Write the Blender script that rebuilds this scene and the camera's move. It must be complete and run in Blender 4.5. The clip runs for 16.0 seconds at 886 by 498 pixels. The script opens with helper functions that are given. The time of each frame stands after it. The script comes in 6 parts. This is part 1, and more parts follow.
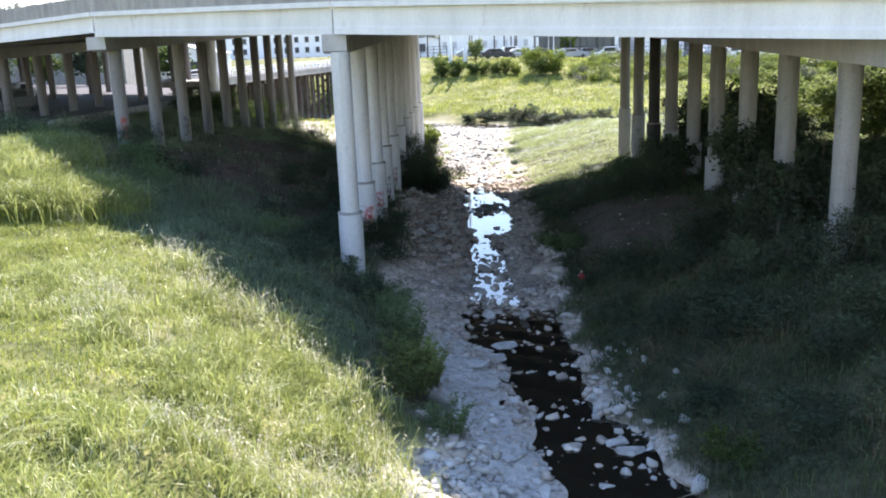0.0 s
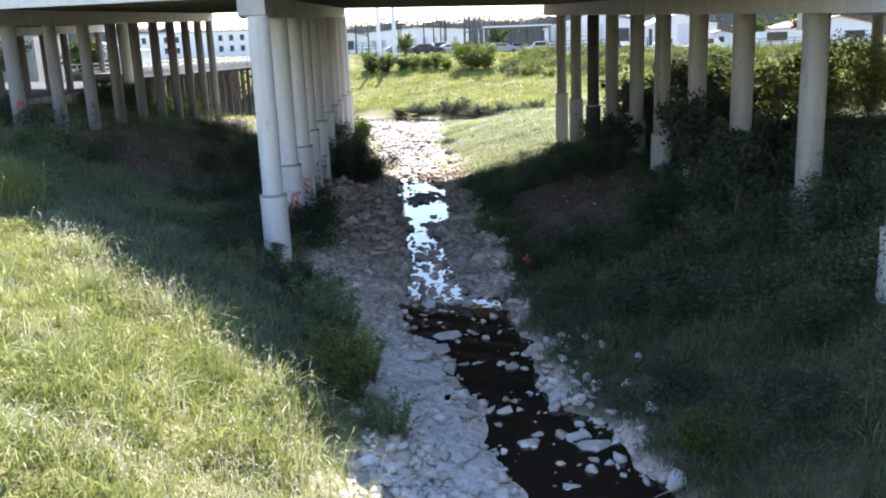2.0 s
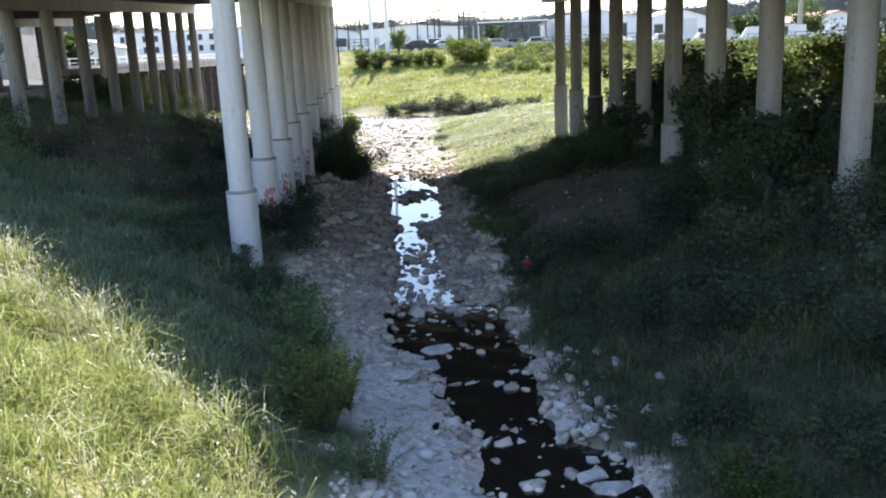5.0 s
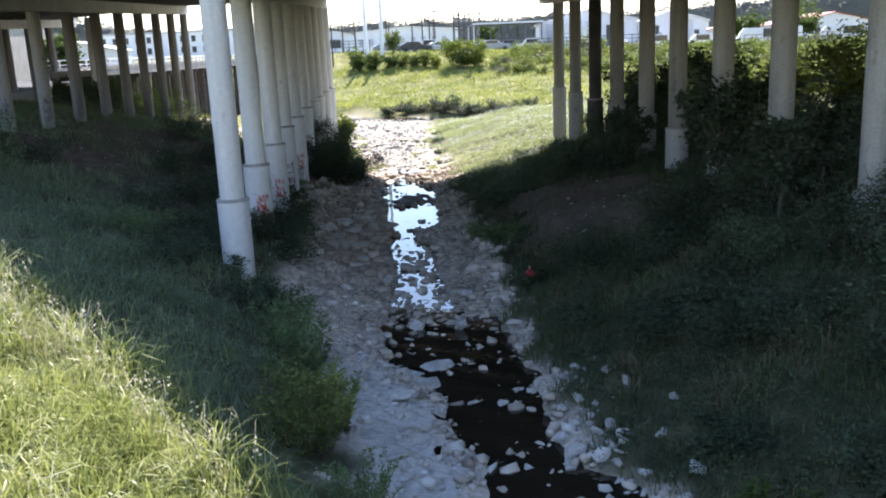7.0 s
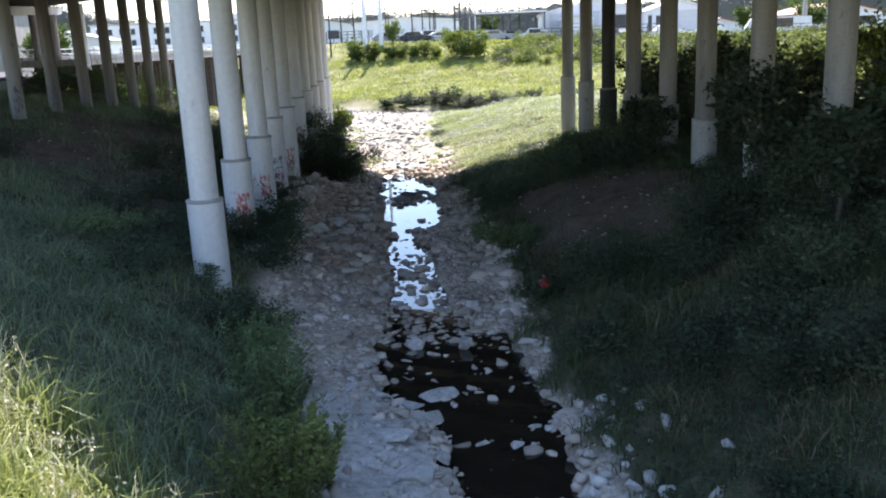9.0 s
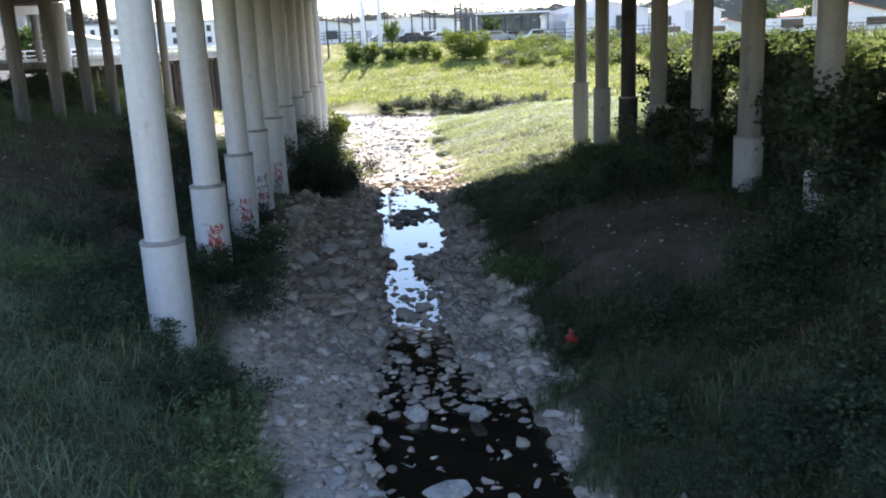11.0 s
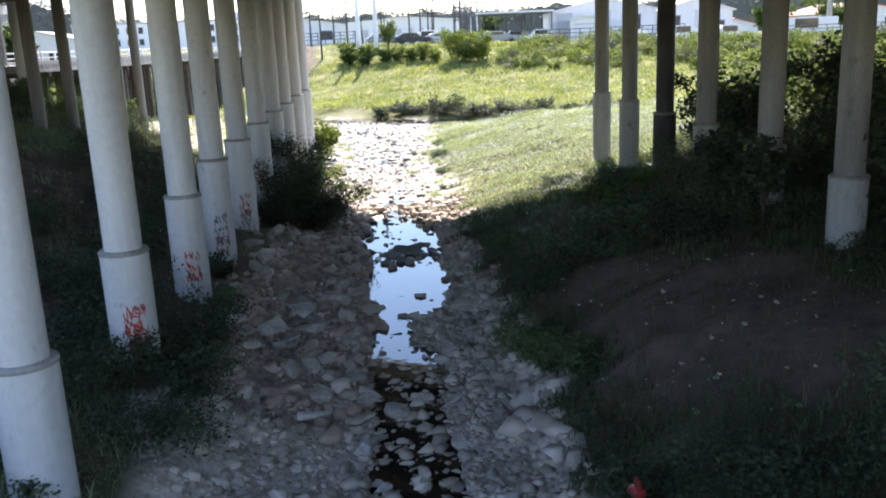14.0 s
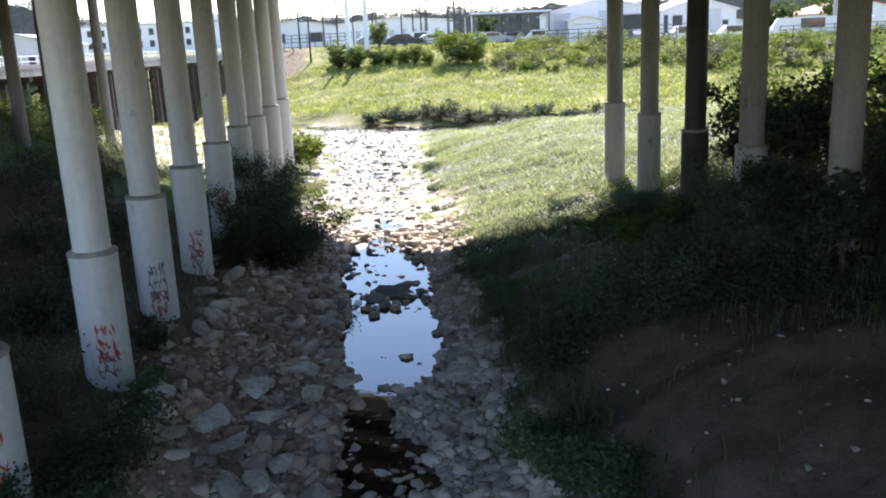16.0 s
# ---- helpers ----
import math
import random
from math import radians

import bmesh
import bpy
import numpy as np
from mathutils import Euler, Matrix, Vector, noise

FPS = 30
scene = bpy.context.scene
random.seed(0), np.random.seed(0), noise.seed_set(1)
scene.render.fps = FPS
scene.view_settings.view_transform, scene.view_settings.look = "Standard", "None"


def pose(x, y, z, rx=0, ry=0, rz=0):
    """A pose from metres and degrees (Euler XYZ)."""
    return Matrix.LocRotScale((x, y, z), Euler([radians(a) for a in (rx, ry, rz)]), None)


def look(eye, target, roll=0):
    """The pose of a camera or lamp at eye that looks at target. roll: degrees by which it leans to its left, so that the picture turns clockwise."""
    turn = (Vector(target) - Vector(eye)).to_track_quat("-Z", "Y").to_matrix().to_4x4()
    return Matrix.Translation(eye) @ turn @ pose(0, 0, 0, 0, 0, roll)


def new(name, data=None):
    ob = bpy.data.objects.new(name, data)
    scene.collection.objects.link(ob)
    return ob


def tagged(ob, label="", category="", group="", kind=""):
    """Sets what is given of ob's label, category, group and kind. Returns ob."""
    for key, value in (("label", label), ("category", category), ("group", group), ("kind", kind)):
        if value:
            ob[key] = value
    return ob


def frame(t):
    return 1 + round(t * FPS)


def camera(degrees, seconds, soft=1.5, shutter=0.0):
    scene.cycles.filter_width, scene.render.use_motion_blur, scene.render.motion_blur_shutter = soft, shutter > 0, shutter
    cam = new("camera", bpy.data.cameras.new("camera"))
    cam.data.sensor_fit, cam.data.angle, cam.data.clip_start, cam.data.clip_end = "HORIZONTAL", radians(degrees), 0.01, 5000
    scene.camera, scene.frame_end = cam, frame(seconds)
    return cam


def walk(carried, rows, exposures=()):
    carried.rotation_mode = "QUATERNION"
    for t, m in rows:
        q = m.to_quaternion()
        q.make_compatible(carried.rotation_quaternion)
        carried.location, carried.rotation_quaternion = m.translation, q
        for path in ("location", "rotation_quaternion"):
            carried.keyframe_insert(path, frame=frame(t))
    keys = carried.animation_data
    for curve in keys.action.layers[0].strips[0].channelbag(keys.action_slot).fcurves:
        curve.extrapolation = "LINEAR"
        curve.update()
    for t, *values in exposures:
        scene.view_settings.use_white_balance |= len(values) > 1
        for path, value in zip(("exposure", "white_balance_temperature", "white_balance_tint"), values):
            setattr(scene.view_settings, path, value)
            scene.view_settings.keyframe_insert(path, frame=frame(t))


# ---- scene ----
cam = camera(54.71, 16.0, soft=2.0)
METRES, EYE, TILT, LEAN, TURN = 21.0, 8.05, 2.50, 0.08, 0.0
ROWS = [
    (0.0, 0.00049, 0.00244, -0.00041, -0.616, -15.711, 2.014),
    (0.5, -0.00079, 0.02690, -0.01403, -0.646, -15.651, 1.992),
    (1.0, -0.00186, 0.04914, -0.02673, -1.002, -15.598, 2.022),
    (1.5, -0.00297, 0.07091, -0.03932, -2.784, -15.613, 1.998),
    (2.0, -0.00198, 0.09591, -0.05263, -5.253, -15.713, 2.031),
    (2.5, 0.00027, 0.12098, -0.06526, -6.258, -15.792, 2.105),
    (3.0, 0.00402, 0.14470, -0.07724, -6.199, -15.793, 2.242),
    (3.5, 0.00848, 0.16801, -0.08570, -6.044, -15.854, 2.264),
    (4.0, 0.01311, 0.18908, -0.08807, -5.836, -15.879, 2.254),
    (4.5, 0.01581, 0.20529, -0.08562, -5.554, -15.780, 2.220),
    (7.0, 0.01355, 0.25505, -0.08493, -5.971, -15.642, 2.234),
    (7.5, 0.01497, 0.27966, -0.09078, -6.017, -15.882, 2.208),
    (8.0, 0.01661, 0.30966, -0.09338, -5.945, -16.050, 2.140),
    (8.5, 0.01916, 0.34268, -0.09800, -5.921, -16.122, 2.187),
    (9.0, 0.02291, 0.37639, -0.10355, -5.958, -16.113, 2.189),
    (11.5, 0.03294, 0.56685, -0.10287, -5.964, -16.119, 2.067),
    (12.0, 0.03493, 0.60481, -0.10257, -5.750, -16.086, 2.100),
    (12.5, 0.03911, 0.64433, -0.10312, -5.573, -16.057, 2.069),
    (13.0, 0.04308, 0.68372, -0.10355, -5.651, -16.059, 2.134),
    (13.5, 0.04812, 0.72625, -0.10436, -5.927, -16.120, 2.159),
    (14.0, 0.05276, 0.77493, -0.10540, -6.123, -16.175, 2.123),
    (14.5, 0.05798, 0.82353, -0.10567, -6.163, -16.253, 2.202),
    (15.0, 0.06526, 0.87243, -0.10655, -6.298, -16.232, 2.320),
    (15.5, 0.07259, 0.92246, -0.10805, -6.426, -16.175, 2.326),
    (16.0, 0.07904, 0.97195, -0.10897, -6.502, -16.152, 2.312),
]
walk(cam, [(t, pose(0, 0, EYE, TILT, LEAN, TURN) @ pose(METRES * x, METRES * y, METRES * z, 90 + pitch, roll, yaw)) for t, x, y, z, yaw, pitch, roll in ROWS],
     [(0.0, 1.75, 6470, 21), (4.5, 1.65, 6470, 21), (9.0, 1.6, 6450, 21), (12.0, 1.7, 6430, 21), (16.0, 1.62, 6460, 21)])

# ---- daylight: a high sun ahead of the camera, beyond the bridge ----
SUN = Vector((0.20, 0.95, 1.0)).normalized()
world = bpy.data.worlds.new("sky")
scene.world = world
world.use_nodes = True
sky = world.node_tree.nodes.new("ShaderNodeTexSky")
sky.sky_type, sky.sun_disc = "NISHITA", False
sky.sun_elevation, sky.sun_rotation = math.asin(SUN.z), math.atan2(SUN.x, SUN.y)
sky.air_density, sky.dust_density, sky.ozone_density = 1.2, 0.0, 2.0
world.node_tree.links.new(sky.outputs[0], world.node_tree.nodes["Background"].inputs[0])
world.node_tree.nodes["Background"].inputs[1].default_value = 0.127
sun = new("sun", bpy.data.lights.new("sun", "SUN"))
sun.data.energy, sun.data.angle, sun.data.color = 5.0, radians(0.55), (1.0, 0.95, 0.87)
sun.matrix_world = look(SUN * 100, (0, 0, 0))


# ---- materials ----
def ramp(nodes, stops):
    r = nodes.new("ShaderNodeValToRGB")
    r.color_ramp.elements[0].position, r.color_ramp.elements[0].color = stops[0][0], (*stops[0][1], 1)
    r.color_ramp.elements[1].position, r.color_ramp.elements[1].color = stops[-1][0], (*stops[-1][1], 1)
    for p, c in stops[1:-1]:
        e = r.color_ramp.elements.new(p)
        e.color = (*c, 1)
    return r


def surface(name, dark, light, coarse, fine, rough=0.85, bump=0.3, metal=0.0, vary=0.12, streak=None, rise=0.02):
    """A weathered opaque surface: two sizes of noise between two colours, fine relief, and a shade that differs from piece to piece."""
    m = bpy.data.materials.new(name)
    m.use_nodes = True
    N, L = m.node_tree.nodes, m.node_tree.links
    b = N["Principled BSDF"]
    b.inputs["Roughness"].default_value, b.inputs["Metallic"].default_value = rough, metal
    geo = N.new("ShaderNodeNewGeometry")
    big, small = N.new("ShaderNodeTexNoise"), N.new("ShaderNodeTexNoise")
    for n, s, d in ((big, coarse, 5), (small, fine, 6)):
        n.inputs["Scale"].default_value, n.inputs["Detail"].default_value, n.inputs["Roughness"].default_value = s, d, 0.65
    if streak:
        mp = N.new("ShaderNodeMapping")
        mp.inputs["Scale"].default_value = streak
        L.new(geo.outputs["Position"], mp.inputs["Vector"])
        L.new(mp.outputs[0], big.inputs["Vector"])
    else:
        L.new(geo.outputs["Position"], big.inputs["Vector"])
    L.new(geo.outputs["Position"], small.inputs["Vector"])
    add = N.new("ShaderNodeMath")
    add.operation = "MULTIPLY_ADD"
    add.inputs[1].default_value = 0.6
    L.new(big.outputs[0], add.inputs[0])
    half = N.new("ShaderNodeMath")
    half.operation = "MULTIPLY"
    half.inputs[1].default_value = 0.4
    L.new(small.outputs[0], half.inputs[0])
    L.new(half.outputs[0], add.inputs[2])
    r = ramp(N, [(0.36, dark), (0.64, light)])
    L.new(add.outputs[0], r.inputs[0])
    info = N.new("ShaderNodeObjectInfo")
    span = N.new("ShaderNodeMapRange")
    span.inputs[3].default_value, span.inputs[4].default_value = 1 - vary, 1 + vary
    L.new(info.outputs["Random"], span.inputs[0])
    hsv = N.new("ShaderNodeHueSaturation")
    L.new(span.outputs[0], hsv.inputs["Value"])
    L.new(r.outputs[0], hsv.inputs["Color"])
    L.new(hsv.outputs[0], b.inputs["Base Color"])
    bp = N.new("ShaderNodeBump")
    bp.inputs["Strength"].default_value, bp.inputs["Distance"].default_value = bump, rise
    L.new(small.outputs[0], bp.inputs["Height"])
    L.new(bp.outputs[0], b.inputs["Normal"])
    return m


def leafy(name, dark, light, tip=None, glow=0.45, rough=0.55, patch=0.5):
    """Leaves or blades: each one its own shade, patches of drier growth, light passing through."""
    m = bpy.data.materials.new(name)
    m.use_nodes = True
    N, L = m.node_tree.nodes, m.node_tree.links
    b, out = N["Principled BSDF"], N["Material Output"]
    b.inputs["Roughness"].default_value = rough
    b.inputs["Specular IOR Level"].default_value = 0.2
    geo = N.new("ShaderNodeNewGeometry")
    tex = N.new("ShaderNodeTexNoise")
    tex.inputs["Scale"].default_value, tex.inputs["Detail"].default_value = patch, 3
    L.new(geo.outputs["Position"], tex.inputs["Vector"])
    mix = N.new("ShaderNodeMath")
    mix.operation = "MULTIPLY_ADD"
    mix.inputs[1].default_value = 0.55
    L.new(geo.outputs["Random Per Island"], mix.inputs[0])
    sc = N.new("ShaderNodeMath")
    sc.operation = "MULTIPLY_ADD"
    sc.inputs[1].default_value, sc.inputs[2].default_value = 1.2, -0.38
    L.new(tex.outputs[0], sc.inputs[0])
    L.new(sc.outputs[0], mix.inputs[2])
    r = ramp(N, [(0.0, dark), (0.7, light), (1.0, tip or light)])
    L.new(mix.outputs[0], r.inputs[0])
    L.new(r.outputs[0], b.inputs["Base Color"])
    tr = N.new("ShaderNodeBsdfTranslucent")
    L.new(r.outputs[0], tr.inputs["Color"])
    sh = N.new("ShaderNodeMixShader")
    sh.inputs[0].default_value = glow
    L.new(b.outputs[0], sh.inputs[1])
    L.new(tr.outputs[0], sh.inputs[2])
    L.new(sh.outputs[0], out.inputs["Surface"])
    return m


def ground_material():
    """Earth: grassy soil, bare dirt and creek gravel, by the cover laid down with the sheet."""
    m = bpy.data.materials.new("earth")
    m.use_nodes = True
    N, L = m.node_tree.nodes, m.node_tree.links
    b = N["Principled BSDF"]
    b.inputs["Roughness"].default_value = 0.95
    b.inputs["Specular IOR Level"].default_value = 0.2
    geo, at = N.new("ShaderNodeNewGeometry"), N.new("ShaderNodeAttribute")
    at.attribute_name = "cover"
    sep = N.new("ShaderNodeSeparateColor")
    L.new(at.outputs["Color"], sep.inputs[0])

    def noise_ramp(scale, stops, kind="ShaderNodeTexNoise"):
        t = N.new(kind)
        t.inputs["Scale"].default_value = scale
        t.inputs["Detail"].default_value = 8
        t.inputs["Roughness"].default_value = 0.7
        L.new(geo.outputs["Position"], t.inputs["Vector"])
        r = ramp(N, stops)
        L.new(t.outputs[0], r.inputs[0])
        return r, t
    soil, _ = noise_ramp(1.6, [(0.3, (0.035, 0.038, 0.02)), (0.5, (0.075, 0.075, 0.04)), (0.7, (0.15, 0.135, 0.08))])
    dirt, _ = noise_ramp(2.2, [(0.3, (0.085, 0.063, 0.049)), (0.7, (0.19, 0.145, 0.114))])
    gravel, gt = noise_ramp(7.0, [(0.32, (0.21, 0.17, 0.132)), (0.52, (0.54, 0.46, 0.37)), (0.70, (0.70, 0.63, 0.55))])
    pale, _ = noise_ramp(4.5, [(0.3, (0.20, 0.185, 0.155)), (0.48, (0.44, 0.415, 0.365)), (0.7, (0.63, 0.605, 0.55))])
    turf, _ = noise_ramp(0.5, [(0.32, (0.07, 0.085, 0.028)), (0.5, (0.14, 0.155, 0.045)), (0.68, (0.34, 0.315, 0.13))])
    lawn = N.new("ShaderNodeMix")
    lawn.data_type = "RGBA"
    L.new(at.outputs["Alpha"], lawn.inputs[0])
    L.new(soil.outputs[0], lawn.inputs[6])
    L.new(turf.outputs[0], lawn.inputs[7])
    prev = lawn.outputs[2]
    for mask, col in ((sep.outputs[2], dirt), (sep.outputs[0], gravel), (sep.outputs[1], pale)):
        x = N.new("ShaderNodeMix")
        x.data_type = "RGBA"
        L.new(mask, x.inputs[0])
        L.new(prev, x.inputs[6])
        L.new(col.outputs[0], x.inputs[7])
        prev = x.outputs[2]
    L.new(prev, b.inputs["Base Color"])
    bp = N.new("ShaderNodeBump")
    bp.inputs["Strength"].default_value, bp.inputs["Distance"].default_value = 0.6, 0.06
    L.new(gt.outputs[0], bp.inputs["Height"])
    L.new(bp.outputs[0], b.inputs["Normal"])
    return m


def water_material():
    m = bpy.data.materials.new("creek_water")
    m.use_nodes = True
    N, L = m.node_tree.nodes, m.node_tree.links
    b = N["Principled BSDF"]
    b.inputs["Base Color"].default_value = (0.018, 0.014, 0.009, 1)
    b.inputs["Roughness"].default_value, b.inputs["IOR"].default_value = 0.02, 1.55
    b.inputs["Specular IOR Level"].default_value = 0.5
    geo, t = N.new("ShaderNodeNewGeometry"), N.new("ShaderNodeTexNoise")
    t.inputs["Scale"].default_value, t.inputs["Detail"].default_value = 3.5, 2
    L.new(geo.outputs["Position"], t.inputs["Vector"])
    bp = N.new("ShaderNodeBump")
    bp.inputs["Strength"].default_value, bp.inputs["Distance"].default_value = 0.12, 0.01
    L.new(t.outputs[0], bp.inputs["Height"])
    L.new(bp.outputs[0], b.inputs["Normal"])
    return m


EARTH, WATER = ground_material(), water_material()
WHITE_CONCRETE = surface("painted_concrete", (0.62, 0.62, 0.61), (0.80, 0.80, 0.79), 1.2, 22, 0.7, 0.12, streak=(1.2, 1.2, 0.25), vary=0.03)
OLD_CONCRETE = surface("weathered_concrete", (0.20, 0.19, 0.175), (0.42, 0.40, 0.37), 1.0, 16, 0.9, 0.3, streak=(2.0, 2.0, 0.4), vary=0.05)
COLUMN_PAINT = surface("column_paint", (0.50, 0.50, 0.495), (0.66, 0.66, 0.655), 1.4, 9, 0.7, 0.05, streak=(2.5, 2.5, 0.22), vary=0.06)


def stained(m, scale, lo, hi, tint):
    """Scuffs and run-down dirt over a painted surface, in patches with ragged edges."""
    N, L = m.node_tree.nodes, m.node_tree.links
    b = N["Principled BSDF"]
    under = b.inputs["Base Color"].links[0].from_socket
    geo, mp, tex = N.new("ShaderNodeNewGeometry"), N.new("ShaderNodeMapping"), N.new("ShaderNodeTexNoise")
    mp.inputs["Scale"].default_value = (1.0, 1.0, 0.55)
    tex.inputs["Scale"].default_value, tex.inputs["Detail"].default_value, tex.inputs["Roughness"].default_value = scale, 7, 0.7
    L.new(geo.outputs["Position"], mp.inputs["Vector"])
    L.new(mp.outputs[0], tex.inputs["Vector"])
    r = ramp(N, [(lo, (0, 0, 0)), (hi, (1, 1, 1))])
    L.new(tex.outputs[0], r.inputs[0])
    mix = N.new("ShaderNodeMix")
    mix.data_type = "RGBA"
    L.new(r.outputs[0], mix.inputs[0])
    L.new(under, mix.inputs[6])
    mix.inputs[7].default_value = (*tint, 1)
    L.new(mix.outputs[2], b.inputs["Base Color"])


stained(COLUMN_PAINT, 3.0, 0.62, 0.74, (0.30, 0.295, 0.29))
# Next three: column paint darkened, the shade under the deck put in.
COLUMN_SHADED = surface("shaded_column_paint", (0.31, 0.305, 0.30), (0.48, 0.475, 0.465), 1.4, 20, 0.8, 0.15, streak=(2.5, 2.5, 0.22), vary=0.08)
COLUMN_DEEP_SHADE = surface("deep_shade_column", (0.13, 0.122, 0.112), (0.25, 0.235, 0.215), 1.4, 20, 0.85, 0.2, streak=(2.5, 2.5, 0.22), vary=0.1)
SHAFT_SHADED = surface("shaded_shaft", (0.19, 0.183, 0.172), (0.33, 0.32, 0.30), 1.4, 20, 0.8, 0.15, streak=(2.5, 2.5, 0.22), vary=0.1)
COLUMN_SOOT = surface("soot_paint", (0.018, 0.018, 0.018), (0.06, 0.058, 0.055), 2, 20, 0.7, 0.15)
stained(COLUMN_SHADED, 3.0, 0.58, 0.72, (0.19, 0.185, 0.18))
stained(SHAFT_SHADED, 2.5, 0.58, 0.72, (0.12, 0.115, 0.11))
# Underside concrete, darkened in colour for the shade below the deck.
SOFFIT = surface("shaded_soffit_concrete", (0.09, 0.088, 0.085), (0.17, 0.165, 0.16), 0.7, 14, 0.9, 0.2)
CAP_PAINT = surface("cap_paint", (0.34, 0.33, 0.32), (0.52, 0.51, 0.50), 1.0, 18, 0.8, 0.2, streak=(1.5, 1.5, 0.5), vary=0.03)
GRAFFITI_RED = surface("spray_red", (0.32, 0.03, 0.02), (0.50, 0.07, 0.05), 6, 40, 0.6, 0.05)
GRAFFITI_BROWN = surface("spray_brown", (0.10, 0.05, 0.04), (0.2, 0.11, 0.08), 6, 40, 0.6, 0.05)
GRAFFITI_DARK = surface("spray_dark", (0.05, 0.06, 0.09), (0.13, 0.14, 0.18), 6, 40, 0.6, 0.05)
stained(WHITE_CONCRETE, 1.2, 0.6, 0.78, (0.42, 0.415, 0.40))
STONE = surface("limestone", (0.26, 0.225, 0.185), (0.58, 0.53, 0.46), 2.2, 18, 0.85, 0.4, vary=0.28)
STONE_PALE = surface("pale_limestone", (0.29, 0.272, 0.24), (0.59, 0.565, 0.51), 3.5, 14, 0.85, 0.35, vary=0.12)


# ---- mesh helpers ----
def part(name, bm, material, parent=None, label="", smooth=False):
    me = bpy.data.meshes.new(name)
    bm.to_mesh(me)
    bm.free()
    me.materials.append(material)
    if smooth:
        me.shade_smooth()
        me.set_sharp_from_angle(angle=radians(35))
    ob = new(name, me)
    ob.parent = parent
    return tagged(ob, label)


def thing(name, label, category, group="", kind="", at=(0, 0, 0), turn=0.0):
    ob = new(name)
    ob.empty_display_size = 0.2
    ob.matrix_world = pose(*at, 0, 0, turn)
    return tagged(ob, label, category, group, kind)


def raw(name, verts, tris, material, parent=None, smooth=False):
    """A mesh out of arrays of corners and triangles."""
    verts, tris = np.asarray(verts, np.float32).reshape(-1, 3), np.asarray(tris, np.int32).reshape(-1, 3)
    me = bpy.data.meshes.new(name)
    me.vertices.add(len(verts))
    me.vertices.foreach_set("co", verts.ravel())
    me.loops.add(tris.size)
    me.loops.foreach_set("vertex_index", tris.ravel())
    me.polygons.add(len(tris))
    me.polygons.foreach_set("loop_start", np.arange(0, tris.size, 3, dtype=np.int32))
    me.update(calc_edges=True)
    me.materials.append(material)
    if smooth:
        me.shade_smooth()
    ob = new(name, me)
    ob.parent = parent
    return ob


def add_box(bm, x0, x1, y0, y1, z0, z1, m=None):
    vs = [bm.verts.new((x, y, z)) for x in (x0, x1) for y in (y0, y1) for z in (z0, z1)]
    if m is not None:
        for v in vs:
            v.co = m @ v.co
    for f in ((0, 1, 3, 2), (4, 6, 7, 5), (0, 4, 5, 1), (2, 3, 7, 6), (0, 2, 6, 4), (1, 5, 7, 3)):
        bm.faces.new([vs[i] for i in f])
    return vs


def box(x0, x1, y0, y1, z0, z1, bevel=0.0, m=None):
    bm = bmesh.new()
    add_box(bm, x0, x1, y0, y1, z0, z1, m)
    bmesh.ops.recalc_face_normals(bm, faces=bm.faces)
    if bevel:
        bmesh.ops.bevel(bm, geom=bm.edges[:], offset=bevel, segments=2, affect="EDGES")
    return bm


def lathe(profile, n=28):
    """A turned solid: rings (radius, z), closed at both ends."""
    bm = bmesh.new()
    rings = [[bm.verts.new((r * math.cos(2 * math.pi * i / n), r * math.sin(2 * math.pi * i / n), z)) for i in range(n)] for r, z in profile]
    for a, b in zip(rings, rings[1:]):
        for i in range(n):
            bm.faces.new((a[i], a[(i + 1) % n], b[(i + 1) % n], b[i]))
    bm.faces.new(rings[0][::-1])
    bm.faces.new(rings[-1])
    return bm


def sweep(profile, path):
    """A solid strip: a closed outline (across, up) carried along stations given as functions from (across, up) to a place."""
    bm = bmesh.new()
    rings = [[bm.verts.new(f(a, z)) for a, z in profile] for f in path]
    k = len(profile)
    for p, q in zip(rings, rings[1:]):
        for i in range(k):
            bm.faces.new((p[i], p[(i + 1) % k], q[(i + 1) % k], q[i]))
    bm.faces.new(rings[0][::-1])
    bm.faces.new(rings[-1])
    bmesh.ops.recalc_face_normals(bm, faces=bm.faces)
    return bm


# ---- the lie of the land ----
def smooth(a, b, x):
    t = np.clip((np.asarray(x, float) - a) / (b - a), 0, 1)
    return t * t * (3 - 2 * t)


def creek(y):
    """Middle and half width of the creek's bed."""
    c = np.interp(y, [-40, 0, 8, 14, 18, 22, 26, 32, 37, 43, 48, 60, 75, 90], [14, 7, 4.8, 3.2, 2.5, 2.0, 2.0, 2.15, 2.4, 2.4, 2.7, 2.8, 3.4, 4.2])
    w = np.interp(y, [-40, 8, 14, 18, 24, 32, 37, 43, 48, 60, 75, 90], [1.5, 1.3, 1.1, 1.05, 1.5, 1.2, 1.05, 1.35, 1.4, 2.1, 3.2, 5.0])
    return c - 0.3 * smooth(50, 60, y) + 0.18 * np.sin(np.asarray(y) * 1.9) * np.sin(np.asarray(y) * 0.7) + 0.35 * smooth(50, 56, y) * np.sin(0.83 * np.asarray(y) + 0.6), w * (1 + 0.13 * np.sin(np.asarray(y) * 2.7 + 1.0) + 0.1 * np.sin(np.asarray(y) * 5.3))


